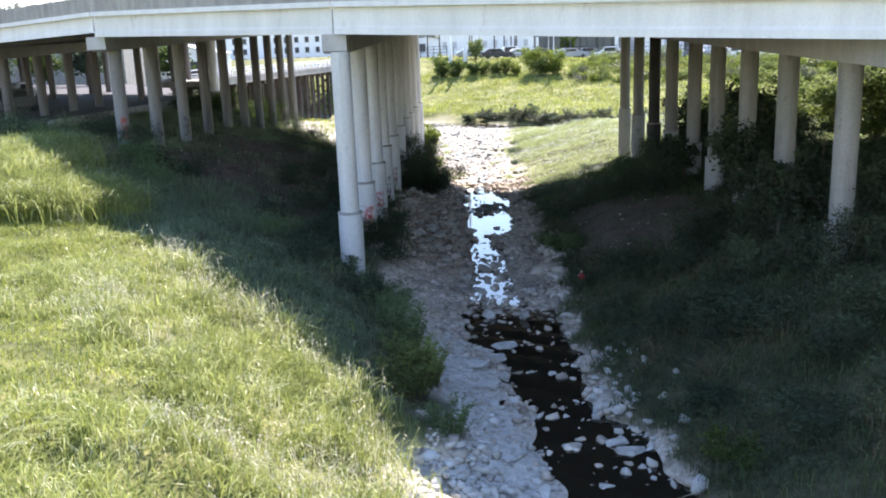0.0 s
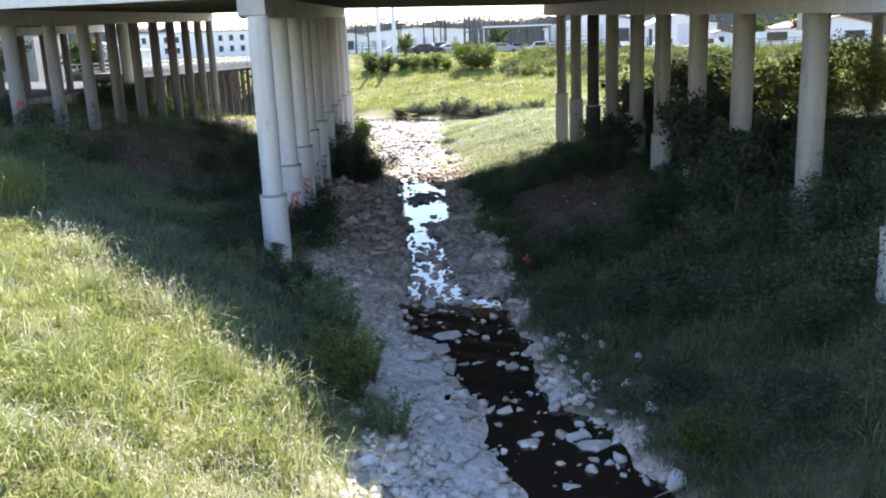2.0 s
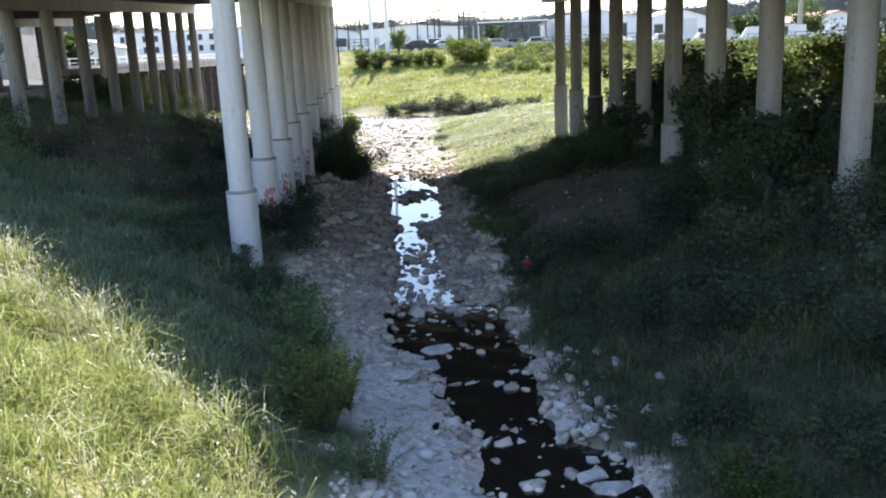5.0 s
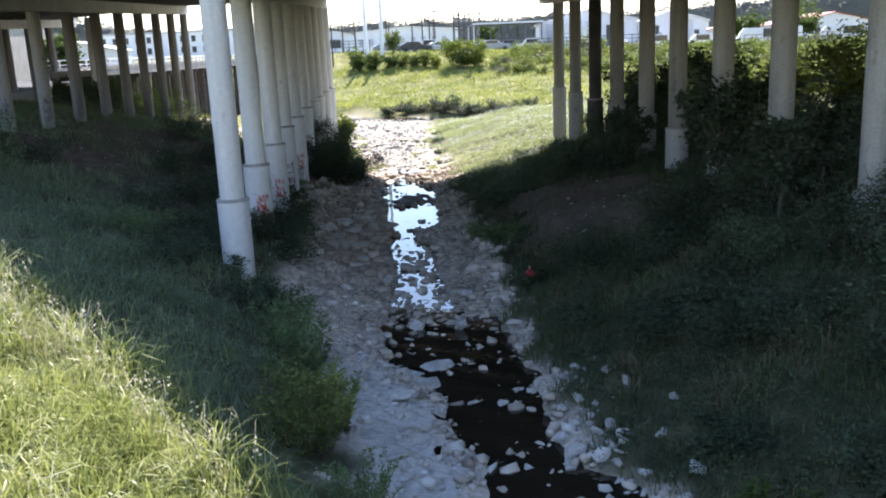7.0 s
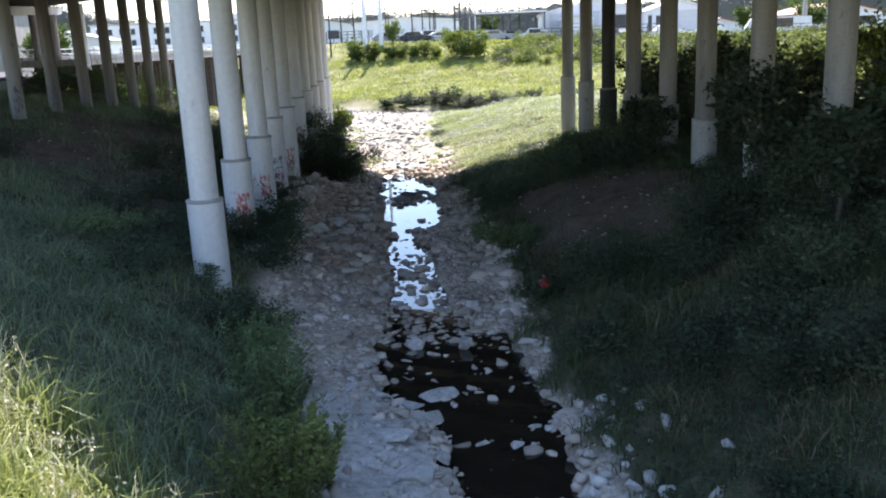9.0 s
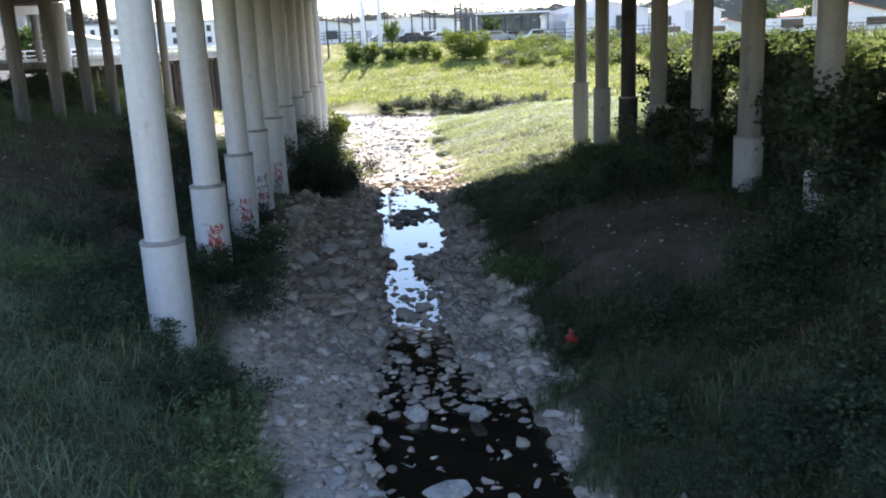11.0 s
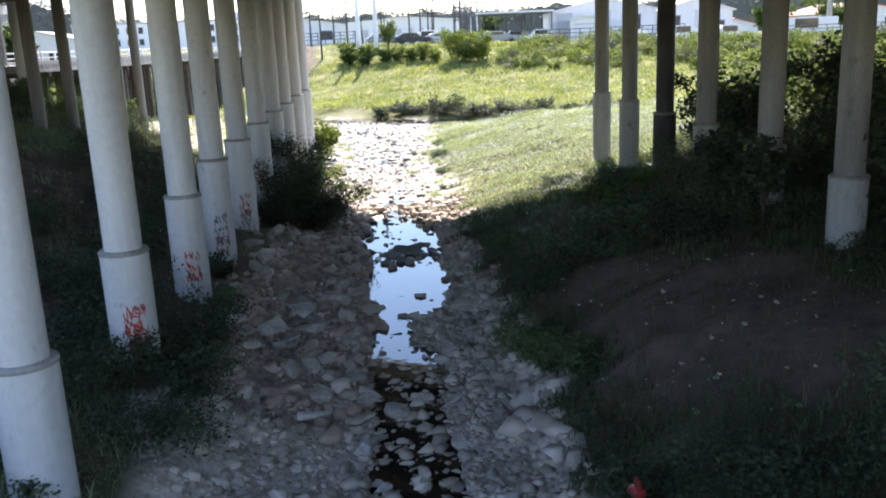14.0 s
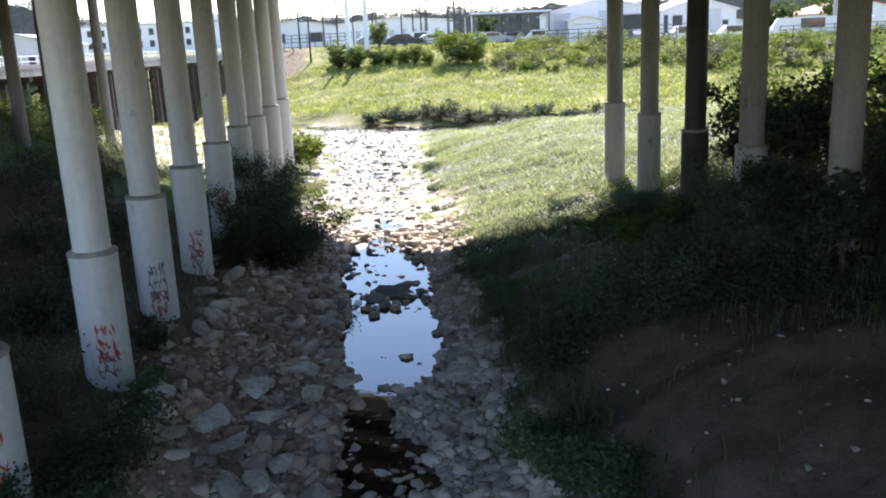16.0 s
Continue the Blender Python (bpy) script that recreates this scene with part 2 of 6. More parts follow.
def wet_reach(y):
    """The water's edges across the bed: dark riffles above, a narrow run, then two still pools parted by a bar of rocks."""
    at = [12, 14.3, 15, 16.5, 17.8, 19, 20, 21, 22, 23, 24.5, 25.4, 26.0, 27.9, 29.2, 31, 32.5, 33.4, 34.5, 36, 36.6, 38, 40, 41, 42, 43.2, 45, 47.5, 48.7, 49.6, 50.4]
    lo = np.interp(y, at, [2.3, 2.1, 2.05, 1.75, 1.95, 1.65, 1.5, 1.6, 0.9, 0.66, 0.5, 0.5, 0.8, 0.95, 1.0, 1.07, 1.0, 1.05, 1.15, 1.35, 1.3, 1.1, 1.08, 1.25, 1.3, 1.15, 1.0, 1.25, 1.5, 1.8, 2.4])
    hi = np.interp(y, at, [4.6, 4.26, 4.1, 4.1, 3.2, 3.3, 3.4, 3.4, 3.4, 3.4, 3.5, 3.3, 2.5, 2.4, 2.4, 2.4, 2.65, 2.6, 2.0, 2.1, 2.95, 3.35, 3.4, 3.4, 3.5, 3.55, 3.7, 3.35, 3.0, 2.8, 2.5])
    return lo, hi


def wetness(x, y):
    """One where water stands open, nought on the dry bed."""
    lo, hi = wet_reach(y)
    d = np.minimum(np.asarray(x, float) - lo, hi - np.asarray(x, float)) + 0.07 * np.sin(5.3 * np.asarray(y) + 2 * np.asarray(x)) + 0.05 * np.sin(11.0 * np.asarray(y) - 4 * np.asarray(x))
    return smooth(-0.16, 0.14, d)


def rough(x, y, scale, seed=0.0):
    """A cheap sum of waves, for lumps in the ground."""
    x, y = np.asarray(x, float) / scale + seed, np.asarray(y, float) / scale - seed
    return (np.sin(1.7 * x + 1.1 * np.sin(1.3 * y)) * np.cos(1.9 * y + 0.7 * np.sin(2.1 * x)) + 0.5 * np.sin(4.1 * x + 2.3 * y) * np.cos(3.7 * y - 1.9 * x)) / 1.5


def land(x, y, fine=True):
    x, y = np.asarray(x, float), np.asarray(y, float)
    c, w = creek(y)
    dl, dr = (c - w) - x, x - (c + w)
    near = np.interp(dl, [0, 1, 2, 2.8, 4, 6.3, 8, 11.6, 20, 60], [0.05, 0.3, 0.55, 0.85, 1.65, 2.65, 3.3, 3.7, 4.1, 5.0])
    under = np.interp(dl, [0, 2, 3.4, 5, 7, 10, 13, 16, 25, 60], [0.08, 0.8, 1.35, 1.8, 2.5, 3.4, 4.15, 4.6, 4.9, 5.2])
    far = np.interp(dl, [0, 3, 8, 11, 14, 20, 60], [0.05, 0.45, 1.0, 2.5, 3.4, 4.6, 5.2])
    flat = np.interp(dl, [0, 3, 8, 14, 22, 40, 60], [0.05, 0.35, 0.6, 1.0, 3.2, 4.6, 5.2])
    a, b, e = smooth(21, 28, y), smooth(44, 60, y), smooth(62, 70, y)
    under = under + smooth(11, 14, dl) * (0.28 - 0.5 * smooth(35.5, 41, y))
    left = near * (1 - a) + (under + 0.15 * smooth(1.8, 2.8, dl) * (1 - smooth(4.2, 6.0, dl))) * a
    left = left * (1 - b) + far * b
    left = left * (1 - e) + flat * e
    rnear = np.interp(dr, [0, 1, 2.5, 5, 7, 9, 14, 60], [0.05, 0.4, 1.0, 2.4, 3.1, 3.4, 3.6, 5.0])
    rmid = np.interp(dr, [0, 1, 2.5, 4, 6.5, 10, 16, 60], [0.05, 0.5, 1.4, 1.95, 2.55, 3.0, 3.4, 5.0])
    rfar = np.interp(dr, [0, 1.5, 4, 7, 12, 20, 60], [0.05, 0.45, 1.0, 1.8, 2.2, 2.6, 4.0])
    a2, b2 = smooth(20, 27, y), smooth(35.5, 46, y)
    right = rnear * (1 - a2) + rmid * a2
    right = right * (1 - b2) + rfar * b2
    far_bed = smooth(49.0, 51.0, y)
    wet = wetness(x, y)
    bed_z = (0.11 - 0.26 * wet) * (1 - far_bed) + far_bed * (0.09 - 0.075 * np.clip(1 - ((x - c) / w) ** 2, 0, 1))
    bed_z = np.where(y < 13, -0.1 - 0.12 * np.clip(1 - ((x - c) / w) ** 2, 0, 1), bed_z)
    side = 0.25 * wet * (1 - far_bed) * (y > 13)
    z = np.where(dl > 0, left - side, np.where(dr > 0, right - side, bed_z))
    # the river beyond, its far bank, the meadow and the yard on top
    q = 0.63 * x + 0.777 * y
    yard = 6.5 - 0.03 * np.clip(x, -20, 50)
    beyond = np.interp(q, [60, 70, 73, 75.5, 77.5, 84], [0.3, 0.15, -0.25, -0.25, 0.75, 1.5])
    beyond = beyond + (yard - 1.5) * np.clip((q - 84) / 20, 0, 1) ** 1.15
    k = smooth(62, 72, q)
    z = z * (1 - k) + beyond * k
    if fine:
        amp = np.where((dl < 0) & (dr < 0), 0.045, 0.10) * (1 - smooth(100, 106, q))
        z = z + amp * rough(x, y, 1.3) + 0.4 * amp * rough(x, y, 0.45, 3.0)
    return z


def shelf_reach(x, y):
    """One at the rim of the bare dirt shelf on the shaded bank, less within."""
    return np.hypot((x - 7.2) / 2.1, (y - 29.5) / 3.3)


def cover(x, y):
    """How much gravel, pale bedrock (at the mouth, painted glare) and bare dirt shows."""
    c, w = creek(y)
    dl, dr = (c - w) - x, x - (c + w)
    q = 0.63 * x + 0.777 * y
    reach = np.interp(y, [2, 10, 14, 16, 18, 20, 22.3, 24.5, 26.4, 28, 34, 44, 50, 60, 75], [0.5, 1.9, 2.5, 2.0, 1.4, 1.15, 1.4, 2.1, 2.5, 3.0, 3.0, 2.6, 1.2, 0.4, 0.6]) + (0.4 + 0.5 * smooth(48, 54, y)) * rough(x, y, 0.9, 1.0)
    rreach = np.interp(y, [10, 18, 24, 26, 30, 34, 40, 44, 50, 56, 62, 70], [0.1, 0.3, 0.2, 0.45, 0.95, 0.95, 1.0, 0.8, 1.1, 1.3, 0.6, 0.3]) + (0.35 + 0.5 * smooth(48, 54, y)) * rough(x, y, 0.8, 2.0)
    gravel = np.where(dl > 0, 1 - smooth(-0.3, 0.3, dl - reach), np.where(dr > 0, 1 - smooth(-0.3, 0.3, dr - rreach), 1.0))
    sand = smooth(64, 67, y) * smooth(3.0, 5.0, dl) * (1 - smooth(13, 17, dl)) * np.clip(0.75 + 0.6 * rough(x, y, 2.0, 3.3), 0, 1)
    gravel = gravel * (1 - 0.65 * smooth(51, 55, y) * (dl < 0) * (dr < 0))
    earth = np.where(dl > 0, gravel, 0) * smooth(28.5, 31.5, y) * (1 - smooth(46, 50, y)) * smooth(0.3, 0.9, dl)
    gravel = gravel - 0.55 * earth
    gravel = np.maximum(gravel, 0.8 * sand) * (1 - smooth(72.5, 74.5, q))
    strip = (1 - smooth(0.5, 1.0, np.abs(dl - 0.75 + 0.15 * rough(x, y, 0.7)))) * (1 - smooth(21, 24, y)) * smooth(6, 11, y)
    # Creek mouth: glare off wet stones, painted as extra pale rock.
    strip = np.maximum(strip, 0.6 * smooth(49, 52, y) * (1 - smooth(72, 74, q)) * np.minimum(1, 1.6 * gravel))
    dirt = smooth(1.6, 2.6, dl) * (1 - smooth(14, 18, dl)) * smooth(29.0 + 0.35 * np.clip(dl - 6, 0, 6), 31.5 + 0.35 * np.clip(dl - 6, 0, 6), y) * (1 - smooth(46, 53, y))
    dirt = np.maximum(dirt, smooth(1.2, 2.2, dr) * (1 - smooth(5.0, 6.8, dr)) * smooth(25, 29, y) * (1 - smooth(40, 46, y)))
    dirt = np.maximum(dirt * np.clip(0.95 + 0.6 * rough(x, y, 2.4, 5.0), 0, 1), earth)
    dirt = np.maximum(dirt, 1 - smooth(0.85, 1.15, shelf_reach(x, y) + 0.15 * rough(x, y, 1.2, 1.0)))
    knoll = 1 - smooth(0.7, 1.15, np.hypot((x - 7.0) / 0.9, (y - 41.8) / 3.6) + 0.25 * rough(x, y, 0.9, 2.0))
    dirt = np.maximum(dirt, 0.85 * knoll)
    sandy = 1 - smooth(0.7, 1.2, np.hypot((x + 0.6) / 0.55, (y - 13.6) / 1.5) + 0.2 * rough(x, y, 0.8, 1.0))
    strip = np.maximum(strip, 0.75 * sandy)
    bare = 1 - smooth(0.8, 1.15, np.hypot((x + 6.0) / 6.0, (y - 130.5) / 8.0) + 0.25 * rough(x, y, 1.8, 6.0))
    dirt = np.maximum(dirt, bare)
    return np.clip(gravel, 0, 1), np.clip(strip, 0, 1), np.clip(dirt, 0, 1)


def graded(lo, a, b, hi, step, grow=1.22):
    mid = list(np.arange(a, b + 1e-6, step))
    up, s = [], step
    while (up[-1] if up else b) < hi:
        s *= grow
        up.append((up[-1] if up else b) + s)
    down, s = [], step
    while (down[-1] if down else a) > lo:
        s *= grow
        down.append((down[-1] if down else a) - s)
    return np.array(down[::-1] + mid + up)


def build_ground():
    xs, ys = graded(-1500, -18, 22, 1500, 0.25), graded(-400, 6, 70, 3000, 0.28)
    X, Y = np.meshgrid(xs, ys)
    Z = land(X, Y)
    nx, ny = len(xs), len(ys)
    i = np.arange(nx * ny).reshape(ny, nx)
    a, b, c, d = i[:-1, :-1].ravel(), i[:-1, 1:].ravel(), i[1:, 1:].ravel(), i[1:, :-1].ravel()
    ob = raw("ground", np.stack([X, Y, Z], -1), np.concatenate([np.stack([a, b, c], -1), np.stack([a, c, d], -1)]), EARTH, smooth=True)
    g, p, s = cover(X, Y)
    q = 0.63 * X + 0.777 * Y
    # Brighter turf ends at the bridge shadow: sunlit tone laid into the ground.
    turf = np.maximum(smooth(77, 79, q) * (1 - smooth(104, 108, q)), np.where(Y < 50, 0.75 * (1 - smooth(11, 13.5, q)), 0.55 * smooth(50, 56, q)))
    col = np.stack([g, p, s, turf], -1).astype(np.float32)
    layer = ob.data.color_attributes.new("cover", "FLOAT_COLOR", "POINT")
    layer.data.foreach_set("color", col.ravel())
    return tagged(ob, "creek valley ground with gravel bed, dirt banks and grassy slopes", "ground", kind="structure")


build_ground()
ys = np.arange(-60, 96, 1.0)
c, w = creek(ys)
strip = bmesh.new()
prev = None
for yy, cc, ww in zip(ys, c, w):
    row = [strip.verts.new((cc - ww - 0.5, yy, 0.0)), strip.verts.new((cc + ww + 0.5, yy, 0.0))]
    if prev:
        strip.faces.new((prev[0], prev[1], row[1], row[0]))
    prev = row
tagged(part("water", strip, WATER), "still shallow creek water between stones", "water", kind="structure")
U, V, P0 = Vector((0.777, -0.63, 0)), Vector((0.04, 1.0, 0)).normalized(), Vector((-2.92, 25.7, 0))
river = bmesh.new()
row = []
NQ = Vector((0.63, 0.777, 0))
for q, s in ((71.5, -260), (71.5, 260), (76.6, 260), (76.6, -260)):
    row.append(river.verts.new(NQ * q + U * s + Vector((0, 0, -0.08))))
river.faces.new(row)
tagged(part("river_water", river, WATER), "narrow river channel of dark still water", "water", kind="structure")


# ---- the bridge ----
DEPTH, WIDTH, CROSSFALL = 0.76, 36.1, 0.036


def underside(s):
    s = max(-30.0, min(30.0, s)) * 1.0
    return 8.55 - 0.037 * s - 0.0005 * s * s - 0.033 * max(0.0, -12.9 - s)


def deck_place(s):
    """A station across the bridge at s metres along it: (across, up from the girders' underside) to a place."""
    return lambda a, z: P0 + U * s + V * a + Vector((0, 0, underside(s) + CROSSFALL * a + z))


bridge = thing("highway_bridge", "wide white concrete highway bridge standing on rows of round columns", "bridge")
# each row of columns: its station along the bridge, the first column's place, the step to the next
BENTS = ((-78.0, (-63.6, 75.6), (0.16, 3.75)), (-65.0, (-53.4, 67.4), (0.16, 3.75)), (-52.0, (-43.3, 59.2), (0.16, 3.75)), (-39.0, (-33.2, 51.0), (0.16, 3.75)), (-26.0, (-23.1, 43.0), (0.16, 3.75)), (-12.9, (-12.77, 35.2), (0.152, 3.78)),
         (0.0, (-2.895, 26.395), (0.178, 3.751)), (15.6, (9.19, 16.09), (0.164, 3.641)), (31.5, (21.6, 6.6), (0.16, 3.7)))
JOINTS = (-92.0, *[b[0] for b in BENTS], 46.0)
for s0, s1 in zip(JOINTS, JOINTS[1:]):
    g = 0.022
    ends = [deck_place(s0 + g), deck_place(s1 - g)]
    rise = 0.16 if s1 < -12.0 else 0.0  # the spans beyond the middle row have shallower girders
    for a, sign in ((0.0, 1), (WIDTH, -1)):
        face = [(0.0, rise), (0.55, rise), (0.55, rise + 0.16), (0.36, rise + 0.26), (0.36, DEPTH), (0.05, DEPTH), (0.05, rise + 0.24), (0.0, rise + 0.17)]
        part("fascia_girder", sweep([(a + sign * x, z) for x, z in face], ends), WHITE_CONCRETE, bridge)
        lip = [(-0.22, DEPTH), (0.6, DEPTH), (0.6, DEPTH + 0.16), (-0.22, DEPTH + 0.16)]
        part("deck_edge", sweep([(a + sign * x, z) for x, z in lip], ends), WHITE_CONCRETE, bridge)
        wall = [(-0.17, DEPTH + 0.16), (0.25, DEPTH + 0.16), (0.1, DEPTH + 0.42), (0.05, DEPTH + 0.72), (-0.15, DEPTH + 0.72)]
        part("parapet", sweep([(a + sign * x, z) for x, z in wall], ends), OLD_CONCRETE, bridge, "weathered grey concrete parapet")
    for k in range(1, 13):
        a = WIDTH * k / 13
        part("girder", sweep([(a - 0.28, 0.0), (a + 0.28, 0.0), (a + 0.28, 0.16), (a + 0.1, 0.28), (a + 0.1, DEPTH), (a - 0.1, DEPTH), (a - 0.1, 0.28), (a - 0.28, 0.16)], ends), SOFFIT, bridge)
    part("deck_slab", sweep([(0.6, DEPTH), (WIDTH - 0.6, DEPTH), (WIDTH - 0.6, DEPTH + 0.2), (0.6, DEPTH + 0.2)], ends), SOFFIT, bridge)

# the two rows beside the creek stand a little out of line
SET_OUT = {6: ((-2.77, 25.83), (-2.63, 29.83), (-2.5, 34.09), (-2.4, 37.49), (-2.23, 41.01), (-2.07, 44.88), (-1.89, 48.63), (-1.74, 52.39), (-1.51, 56.14), (-1.34, 59.9)),
           7: ((9.24, 16.1), (9.42, 19.79), (9.54, 23.57), (9.77, 27.19), (10.06, 31.11), (10.32, 34.73), (10.46, 38.62), (10.52, 41.92), (10.62, 45.65), (10.7, 49.3))}
COLLARS = {6: (3.28, 3.59, 3.72, 4.01, 4.1, 4.22, 4.32, 4.34, 4.43, 4.48), 7: (3.6, 3.65, 3.7, 3.76, 3.82, 3.95, 4.09, 4.12, 4.25, 4.35)}
for bi, (s, first, step) in enumerate(BENTS):
    hw = Vector((V.y, -V.x, 0))
    path = [(lambda a, z, w=w, d=d: P0 + U * s + V * w + hw * a + Vector((0, 0, underside(s) + CROSSFALL * w + (z if z > -0.1 else z + d)))) for w, d in ((0.03, 0.08), (0.45, 0.0), (WIDTH - 0.45, 0.0), (WIDTH - 0.03, 0.08))]
    part("pier_cap", sweep([(-0.36, -0.56), (0.36, -0.56), (0.36, -0.003), (-0.36, -0.003)], path), CAP_PAINT, bridge)
    for i in range(10):
        p = Vector((*SET_OUT[bi][i], 0)) if bi in SET_OUT else Vector((first[0] + step[0] * i, first[1] + step[1] * i, 0))
        base = float(land(p.x, p.y)) - 0.35
        soot = bi == 7 and i == 7
        thin, thick = {6: (0.288, 0.37), 7: (0.27, 0.345)}.get(bi, (0.262, 0.33))
        # Far rows and deeper columns take the shade-toned colours.
        paint = COLUMN_SOOT if soot else COLUMN_PAINT if bi == 6 else COLUMN_SHADED if bi > 5 else SHAFT_SHADED if bi == 5 and i < 3 else COLUMN_DEEP_SHADE
        top = underside(s) + CROSSFALL * (0.7 + 3.75 * i) - 0.53
        shaft = part("column", lathe([(thin, base), (thin, top)]), SHAFT_SHADED if bi == 7 and not soot else paint, bridge, "soot-black column" if soot else "", True)
        shaft.location = (p.x, p.y, 0)
        if bi in COLLARS:
            z = COLLARS[bi][i]
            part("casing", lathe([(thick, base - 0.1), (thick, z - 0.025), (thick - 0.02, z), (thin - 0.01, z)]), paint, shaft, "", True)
            part("mortar_collar", lathe([(thin - 0.01, z - 0.03), (thick + 0.012, z - 0.05), (thick + 0.016, z - 0.015), (thick - 0.01, z + 0.012), (thin - 0.01, z + 0.02)]), OLD_CONCRETE, shaft, "rough grey mortar collar", True)


# ---- plants, stones: materials ----
# Sunlit grass; past the sun's edge darker, cooler mixes carry the shade.
GRASS_SUN = leafy("meadow_grass", (0.105, 0.138, 0.042), (0.355, 0.40, 0.12), (0.74, 0.73, 0.57), 0.45, 0.34, patch=1.3)
# Bank grass with the bridge's shade put into a darker colour.
GRASS_LOW = leafy("shade_toned_grass", (0.042, 0.064, 0.03), (0.122, 0.16, 0.07), (0.25, 0.245, 0.14), 0.4, patch=0.6)
GRASS_FAR = leafy("river_meadow", (0.12, 0.15, 0.035), (0.37, 0.415, 0.09), (0.55, 0.54, 0.2), 0.45, patch=0.28)
GRASS_BAR = leafy("bar_grass", (0.17, 0.22, 0.07), (0.42, 0.47, 0.21), (0.70, 0.70, 0.52), 0.5, patch=0.35)
SEED = leafy("seed_heads", (0.34, 0.33, 0.23), (0.58, 0.56, 0.43), (0.70, 0.68, 0.57), 0.45)
# Leaf colour partly darkened for the shade beneath the bridge.
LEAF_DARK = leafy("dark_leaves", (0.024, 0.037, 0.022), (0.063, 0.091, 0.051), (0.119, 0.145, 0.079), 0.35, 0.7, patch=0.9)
# Cooler copy of the sunlit grass, toned for shade under the bridge.
GRASS_SHADE = leafy("shade_cooled_grass", (0.09, 0.125, 0.07), (0.22, 0.275, 0.15), (0.36, 0.37, 0.24), 0.4, patch=0.5)
DRY_STALK = leafy("dry_stalks", (0.12, 0.095, 0.055), (0.26, 0.21, 0.125), (0.38, 0.33, 0.22), 0.3, patch=0.6)
# Weed leaves lightened to suit more light on the left bank.
LEAF_BANK = leafy("bank_weed_leaves", (0.07, 0.10, 0.06), (0.17, 0.225, 0.125), (0.27, 0.32, 0.18), 0.4, patch=0.6)
LEAF_MID = leafy("green_leaves", (0.03, 0.055, 0.015), (0.09, 0.135, 0.03), (0.16, 0.21, 0.05), 0.38, 0.7, patch=0.9)
LEAF_LIGHT = leafy("willow_leaves", (0.06, 0.09, 0.015), (0.18, 0.23, 0.04), (0.29, 0.33, 0.07), 0.5, 0.7, patch=1.5)
# Green leaves dimmed and cooled in colour for the bridge's shade.
LEAF_SHADE = leafy("shade_toned_leaves", (0.035, 0.055, 0.033), (0.097, 0.133, 0.074), (0.161, 0.198, 0.106), 0.4, 0.7, patch=0.9)
LEAF_WEED = leafy("feathery_weed_leaves", (0.063, 0.105, 0.042), (0.161, 0.231, 0.098), (0.280, 0.364, 0.168), 0.4, 0.65, patch=1.5)
LEAF_WILLOW = leafy("pale_willow_leaves", (0.075, 0.105, 0.035), (0.20, 0.25, 0.075), (0.40, 0.44, 0.15), 0.5, 0.65, patch=1.5)
LEAF_OLIVE = leafy("olive_leaves", (0.065, 0.09, 0.025), (0.18, 0.225, 0.055), (0.32, 0.35, 0.1), 0.58, 0.6, patch=0.9)
LEAF_GREY = leafy("grey_weeds", (0.05, 0.06, 0.035), (0.14, 0.15, 0.09), (0.3, 0.29, 0.22), 0.3, patch=0.7)
BARK = surface("bark", (0.05, 0.04, 0.03), (0.14, 0.11, 0.085), 6, 40, 0.9, 0.5)
WET_STONE = surface("wet_stone", (0.10, 0.095, 0.085), (0.30, 0.285, 0.26), 2.5, 18, 0.45, 0.35, vary=0.3)

rng = np.random.default_rng(7)


def blade_arrays(x, y, z, h, w, lean=0.45, wind=(0.0, 0.0)):
    n = len(x)
    a, b = rng.uniform(0, 2 * np.pi, n), rng.uniform(0, 2 * np.pi, n)
    k = rng.uniform(0.1, 1.0, n) * lean * h
    dx, dy = np.cos(b) * k + wind[0] * h, np.sin(b) * k + wind[1] * h
    sx, sy = np.cos(a) * w / 2, np.sin(a) * w / 2
    droop = np.minimum(1.0, np.hypot(dx, dy) / np.maximum(h, 1e-6))
    v = np.empty((n, 7, 3), np.float32)
    for k, (out, up, thin) in enumerate(((0.0, -0.04, 1.0), (0.22, 0.5, 0.9), (0.6, 0.84, 0.65))):
        zz = z + h * up * (1 - (0.0, 0.05, 0.2)[k] * droop) if k else z - 0.04
        v[:, 2 * k] = np.stack([x + dx * out - sx * thin, y + dy * out - sy * thin, zz], -1)
        v[:, 2 * k + 1] = np.stack([x + dx * out + sx * thin, y + dy * out + sy * thin, zz], -1)
    v[:, 6] = np.stack([x + dx, y + dy, z + h * (0.98 - 0.42 * droop)], -1)
    t = (np.arange(n, dtype=np.int32)[:, None, None] * 7 + np.array([[0, 1, 3], [0, 3, 2], [2, 3, 5], [2, 5, 4], [4, 5, 6]], np.int32))
    return v.reshape(-1, 3), t.reshape(-1, 3)


def leaf_arrays(c, size, flat=0.5):
    """Small folded leaves round the given centres."""
    n = len(c)
    size = np.broadcast_to(size, n) * rng.uniform(0.6, 1.3, n)
    d = rng.normal(size=(n, 3))
    d[:, 2] *= flat
    d /= np.linalg.norm(d, axis=1)[:, None]
    e = np.cross(d, rng.normal(size=(n, 3)))
    e /= np.linalg.norm(e, axis=1)[:, None]
    f = np.cross(d, e)
    s = size[:, None]
    v = np.stack([c - d * s * 0.5, c + e * s * 0.28 + f * s * 0.08, c + d * s * 0.5, c - e * s * 0.28 + f * s * 0.08], 1)
    t = np.arange(n, dtype=np.int32)[:, None, None] * 4 + np.array([[0, 1, 2], [0, 2, 3]], np.int32)
    return v.reshape(-1, 3), t.reshape(-1, 3)


